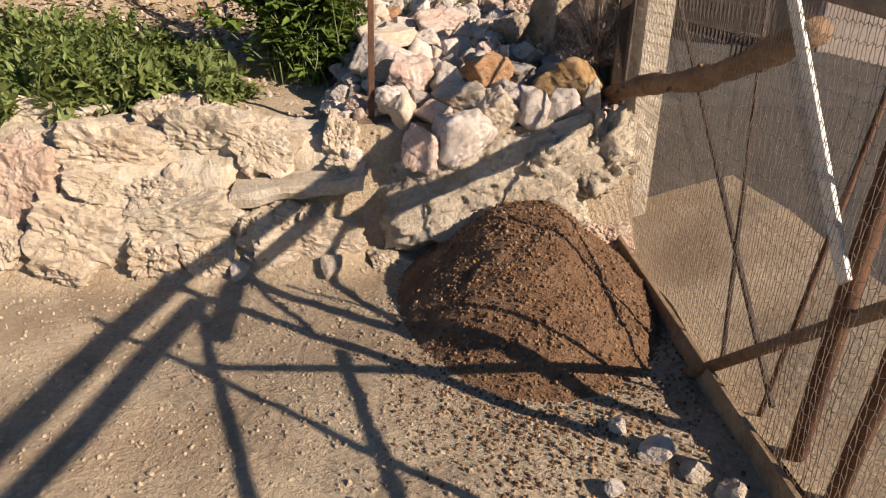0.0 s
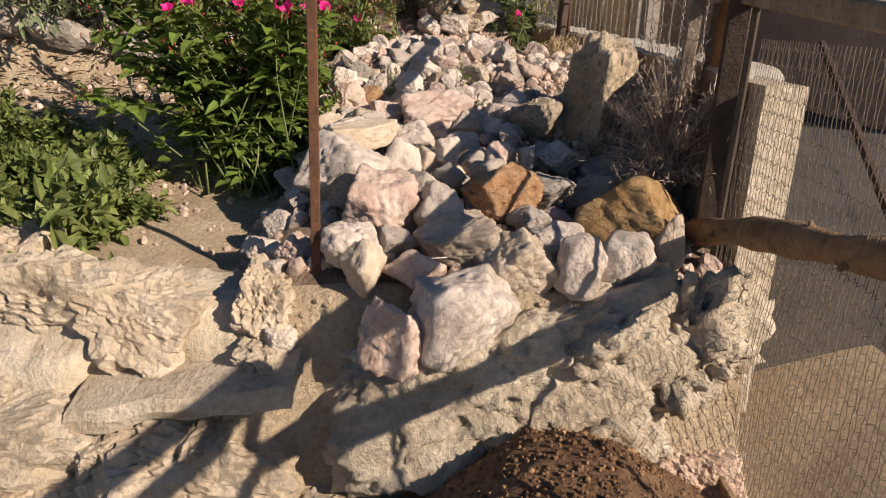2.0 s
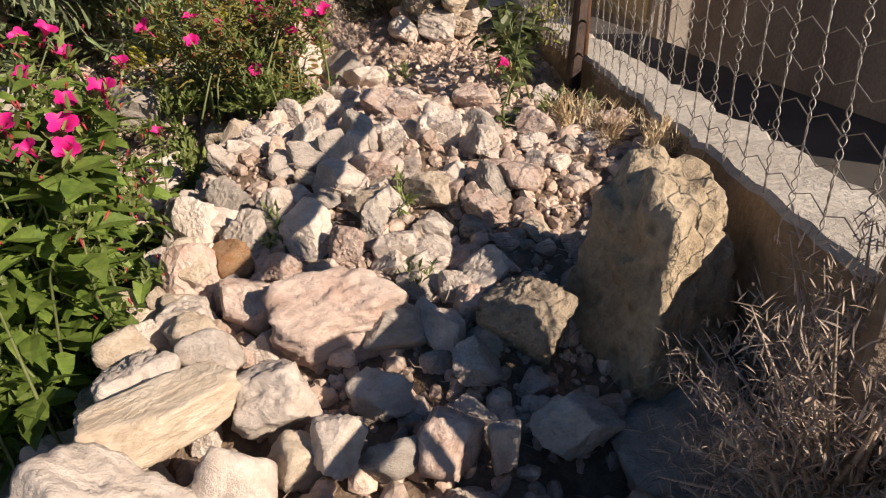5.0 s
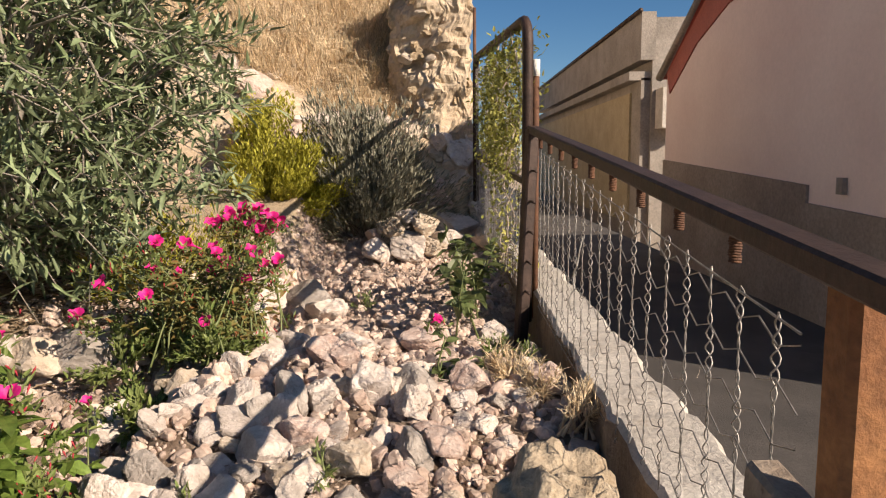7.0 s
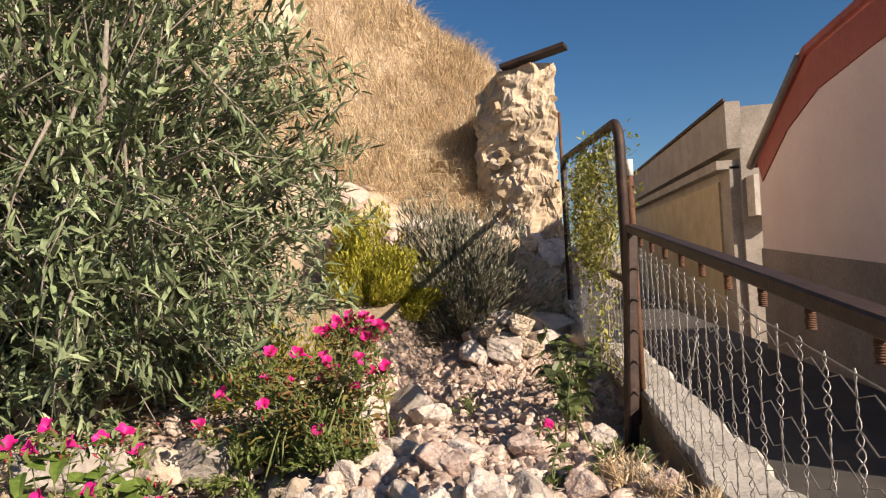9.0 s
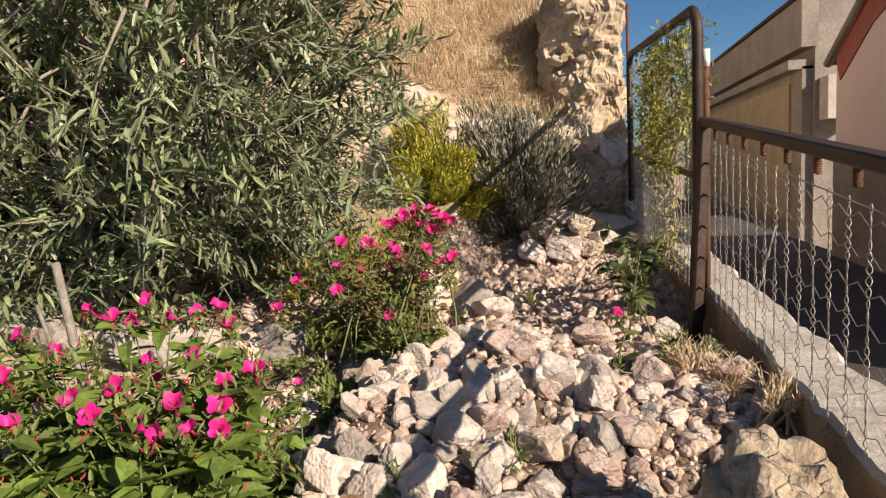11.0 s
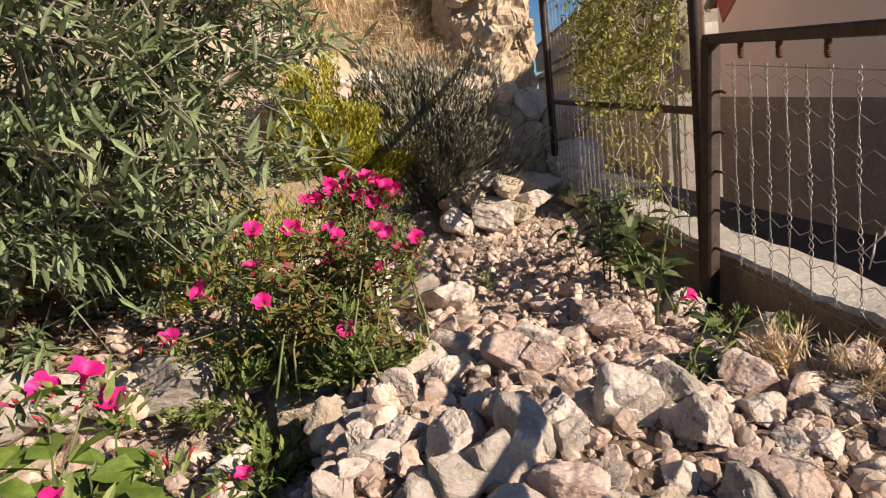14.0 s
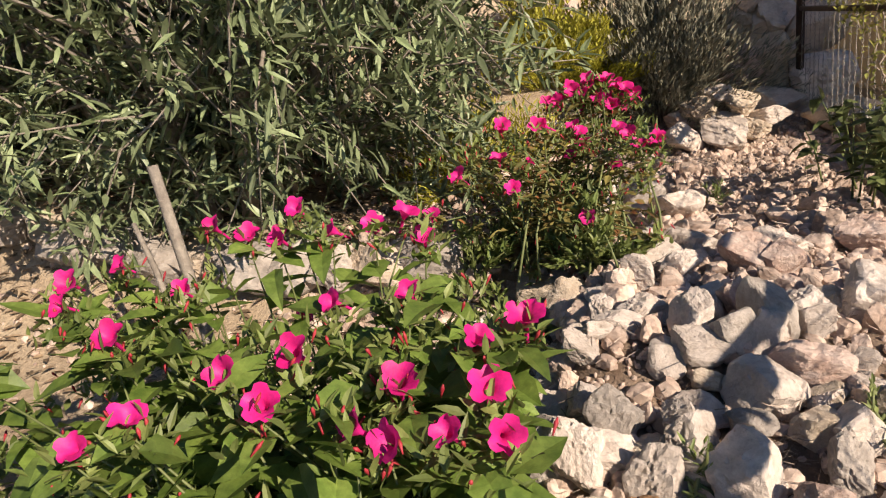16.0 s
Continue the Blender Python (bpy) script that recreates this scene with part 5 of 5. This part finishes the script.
piece("red_band", band, REDPAINT, house_wall, "dark red painted band")
piece("gutter", Mesh().tube([(3.36, 12.5, 2.93), (3.36, 10.7, 3.84)], 0.05, 8), BLOCKWALL, roof_verge, "grey gutter", False)
piece("vent", Mesh().box((3.36, 8.16, 1.62), (3.396, 8.24, 1.74)), PLINTH, house_wall, "small dark vent")

shop = thing("workshop", 4.0, 18.0, 0.6, "flat-roofed grey block building with a tan shutter", "building")
piece("wall", Mesh().box((4.82, 17.8, -0.6), (12, 30, 4.75)), BLOCKWALL, shop, "bare grey blocks")
shop_front = piece("front_wall", Mesh().box((4.62, 17.9, -0.6), (4.82, 34, 3.55)), BLOCKWALL, shop)
parapet = piece("parapet", Mesh().box((4.57, 17.78, 3.9), (4.87, 34, 4.86)), BLOCKWALL, shop, "rough concrete parapet")
piece("lintel", Mesh().box((4.37, 17.9, 3.5), (4.89, 34, 3.68)), BLOCKWALL, shop_front)
piece("shutter", Mesh().box((4.57, 18.6, 0.5), (4.63, 33, 3.3)), SHUTTER, shop_front, "dull tan shutter")
piece("coping", Mesh().tube([(4.54, 17.75, 4.88), (4.54, 34, 4.88)], 0.05, 6), DARKSTEEL, parapet, "", False)
piece("side_block", Mesh().box((4.9, 17.3, 2.5), (5.6, 17.79, 3.3)), CONCRETE, shop, "pale concrete corbel")

# ---- netting along the yard ----
net = thing("wire_netting_fence", 0.95, 2.6, 0.0, "rusty framed chicken wire screen along the yard", "fence")
piece("corner_post", Mesh().beam((0.955, 3.78, 0.05), (0.985, 3.84, 1.52), 0.075, 0.07), DARKWOOD, net, "dark brown timber corner post")
piece("stile", Mesh().beam((0.955, 3.70, 0.1), (0.985, 3.74, 1.45), 0.02, 0.02), DARKWOOD, net)
piece("top_rail", Mesh().beam((0.985, 4.15, 1.455), (0.995, 1.3, 1.19), 0.05, 0.06), GREYWOOD, net, "weathered grey top rail")
piece("bottom_board", Mesh().beam((0.92, 3.5, 0.05), (0.92, 0.9, 0.02), 0.02, 0.14), PLANK, net, "narrow brown edging board")
piece("brace", Mesh().beam((1.03, 3.45, 1.30), (1.03, 2.0, 0.1), 0.016, 0.016), DARKSTEEL, net, "thin rusty brace")
piece("brace", Mesh().beam((1.03, 2.55, 1.4), (1.03, 2.35, 0.05), 0.013, 0.013), DARKSTEEL, net)
piece("white_lath", Mesh().beam((1.0, 2.33, 1.25), (0.99, 1.78, 0.62), 0.045, 0.015, (1, 0, 0)), WHITEPAINT, net, "lath in chipped white paint")
wire = Mesh()
cell = 0.017
rows, cols = 62, 168
for c in range(cols):
    pts = []
    y0 = 3.70 - c * cell
    for r in range(rows):
        y = y0 - (cell * 0.42 if (r // 2) % 2 else 0) * (1 if c % 2 else -1) * 0.5
        bulge = 0.02 * noise.noise(Vector((y * 2, r * 0.05, 3)))
        pts.append((0.965 + bulge + 0.0003 * r, y, 0.05 + r * 0.0205))
    wire.tube(pts, 0.0011, 3, False)
for r in range(0, rows, 2):
    pts = []
    for c in range(cols):
        y = 3.70 - c * cell
        bulge = 0.02 * noise.noise(Vector((y * 2, r * 0.05, 3)))
        pts.append((0.966 + bulge + 0.0003 * r, y, 0.05 + r * 0.0205 + (0.005 if c % 2 else -0.005)))
    wire.tube(pts, 0.0011, 3, False)
piece("netting", wire, NETWIRE, net, "fine hexagonal wire netting", False)
for n, (a, b) in enumerate((((0.90, 4.06, 0.6), (0.93, 4.05, 1.44)), ((1.0, 4.10, 0.6), (1.02, 4.08, 1.40)))):
    tagged(part("wooden_post", Mesh().beam(a, b, 0.05, 0.05), GREYWOOD), "short grey wooden post beside the kerb's end", "post")
piece("white_cap", Mesh().beam((1.06, 3.96, 1.3), (1.06, 3.96, 1.47), 0.06, 0.02), WHITEPAINT, net, "white painted end")

log = Mesh()
pts, rad = [], []
for i in range(22):
    f = i / 21
    p = Vector((0.92, 4.0, 0.62)).lerp(Vector((1.06, 2.22, 1.14)), f)
    pts.append(p + Vector((0.02 * math.sin(f * 5), 0, 0.025 * math.sin(f * 7))))
    rad.append(0.046 - 0.004 * f + 0.006 * math.sin(f * 23) + 0.004 * math.sin(f * 51))
log.tube(pts, rad, 12)
log_thing = thing("log_rail", 0.88, 3.0, 0.6, "crooked brown log leaning across the netting", "log")
piece("trunk", log, LOGWOOD, log_thing, "", False)
random.seed(151)
for k in range(9):
    f = rnd(0.05, 0.95)
    p = pts[int(f * 21)]
    d = Vector((rnd(-1, 0.2), rnd(-0.4, 0.4), rnd(-0.8, 0.8))).normalized()
    piece("branch_stub", Mesh().tube([p + d * 0.03, p + d * rnd(0.05, 0.065)], (0.014, 0.006), 6), LOGWOOD, log_thing, "", False)
coil = Mesh()
coil.tube([(1.03 + 0.05 * math.cos(a * 0.7), 2.45 + 0.004 * a, 1.06 + 0.05 * math.sin(a * 0.7)) for a in range(50)], 0.003, 4)
tagged(part("wire_coil", coil, DARKSTEEL, flat=False), "coil of dark wire round the log", "wire coil")

# ---- rusty rod and pipes of the yard ----
tagged(part("iron_stake", Mesh().beam((-0.262, 3.60, 0.36), (-0.25, 3.61, 1.42), 0.028, 0.012, (0, 1, 0)), RUST), "flat rusty iron stake driven into the wall", "stake")
frame_thing = thing("pipe_frame", 1.1, 1.4, 0.0, "old rusty pipe frame leaning beside the yard", "pipe frame")


def pipe(a, b, r, name="pipe"):
    a, b = Vector(a), Vector(b)
    mid = a.lerp(b, 0.5) + Vector((0, 0, 0.006))
    return piece(name, Mesh().tube([a, mid, b], r, 8), RUST, frame_thing, "", False)


pipe((1.03, 2.30, 1.38), (1.03, -1.1, 1.65), 0.040, "ridge_pole")
pipe((1.03, 1.47, 1.325), (1.03, -1.1, 1.51), 0.034, "ridge_pole")
pipe((1.03, 1.66, 0.0), (1.03, 1.50, 1.50), 0.024, "leg")
pipe((1.03, 1.845, 0.0), (1.03, 1.76, 1.42), 0.027, "leg")
pipe((1.03, 1.06, 0.0), (1.03, 1.05, 1.58), 0.015, "leg")
pipe((1.03, 1.40, 1.30), (1.03, 0.50, 0.95), 0.018, "brace")
pipe((1.03, 1.52, 0.90), (1.03, 0.90, 0.74), 0.017, "brace")
pipe((1.03, 2.06, 0.0), (1.03, 1.86, 1.10), 0.008, "brace")
pipe((1.03, 1.76, 1.19), (1.03, 1.58, 0.98), 0.013, "brace")
branch = Mesh().tube([(0.90, 2.31, 0.01), (1.0, 1.95, 0.362), (1.10, 1.595, 0.70), (1.195, 1.24, 1.052), (1.30, 0.86, 1.42)], (0.020, 0.019, 0.021, 0.019, 0.016), 8)
tagged(part("branch", branch, LOGWOOD, flat=False), "straight dry branch leaning on the pipe frame", "branch")
for n, (x, y, r) in enumerate(((0.66, 1.9, 0.05), (0.74, 1.82, 0.04), (0.58, 2.02, 0.03), (0.80, 1.72, 0.045), (0.5, 1.75, 0.025))):
    ob = place_rock(x, y, 0.02, (r * 1.2, r, r * 0.7), "wtwtw"[n], n)
    tagged(ob, "small pale stone lying on the yard floor", "rock", "stones on the yard")
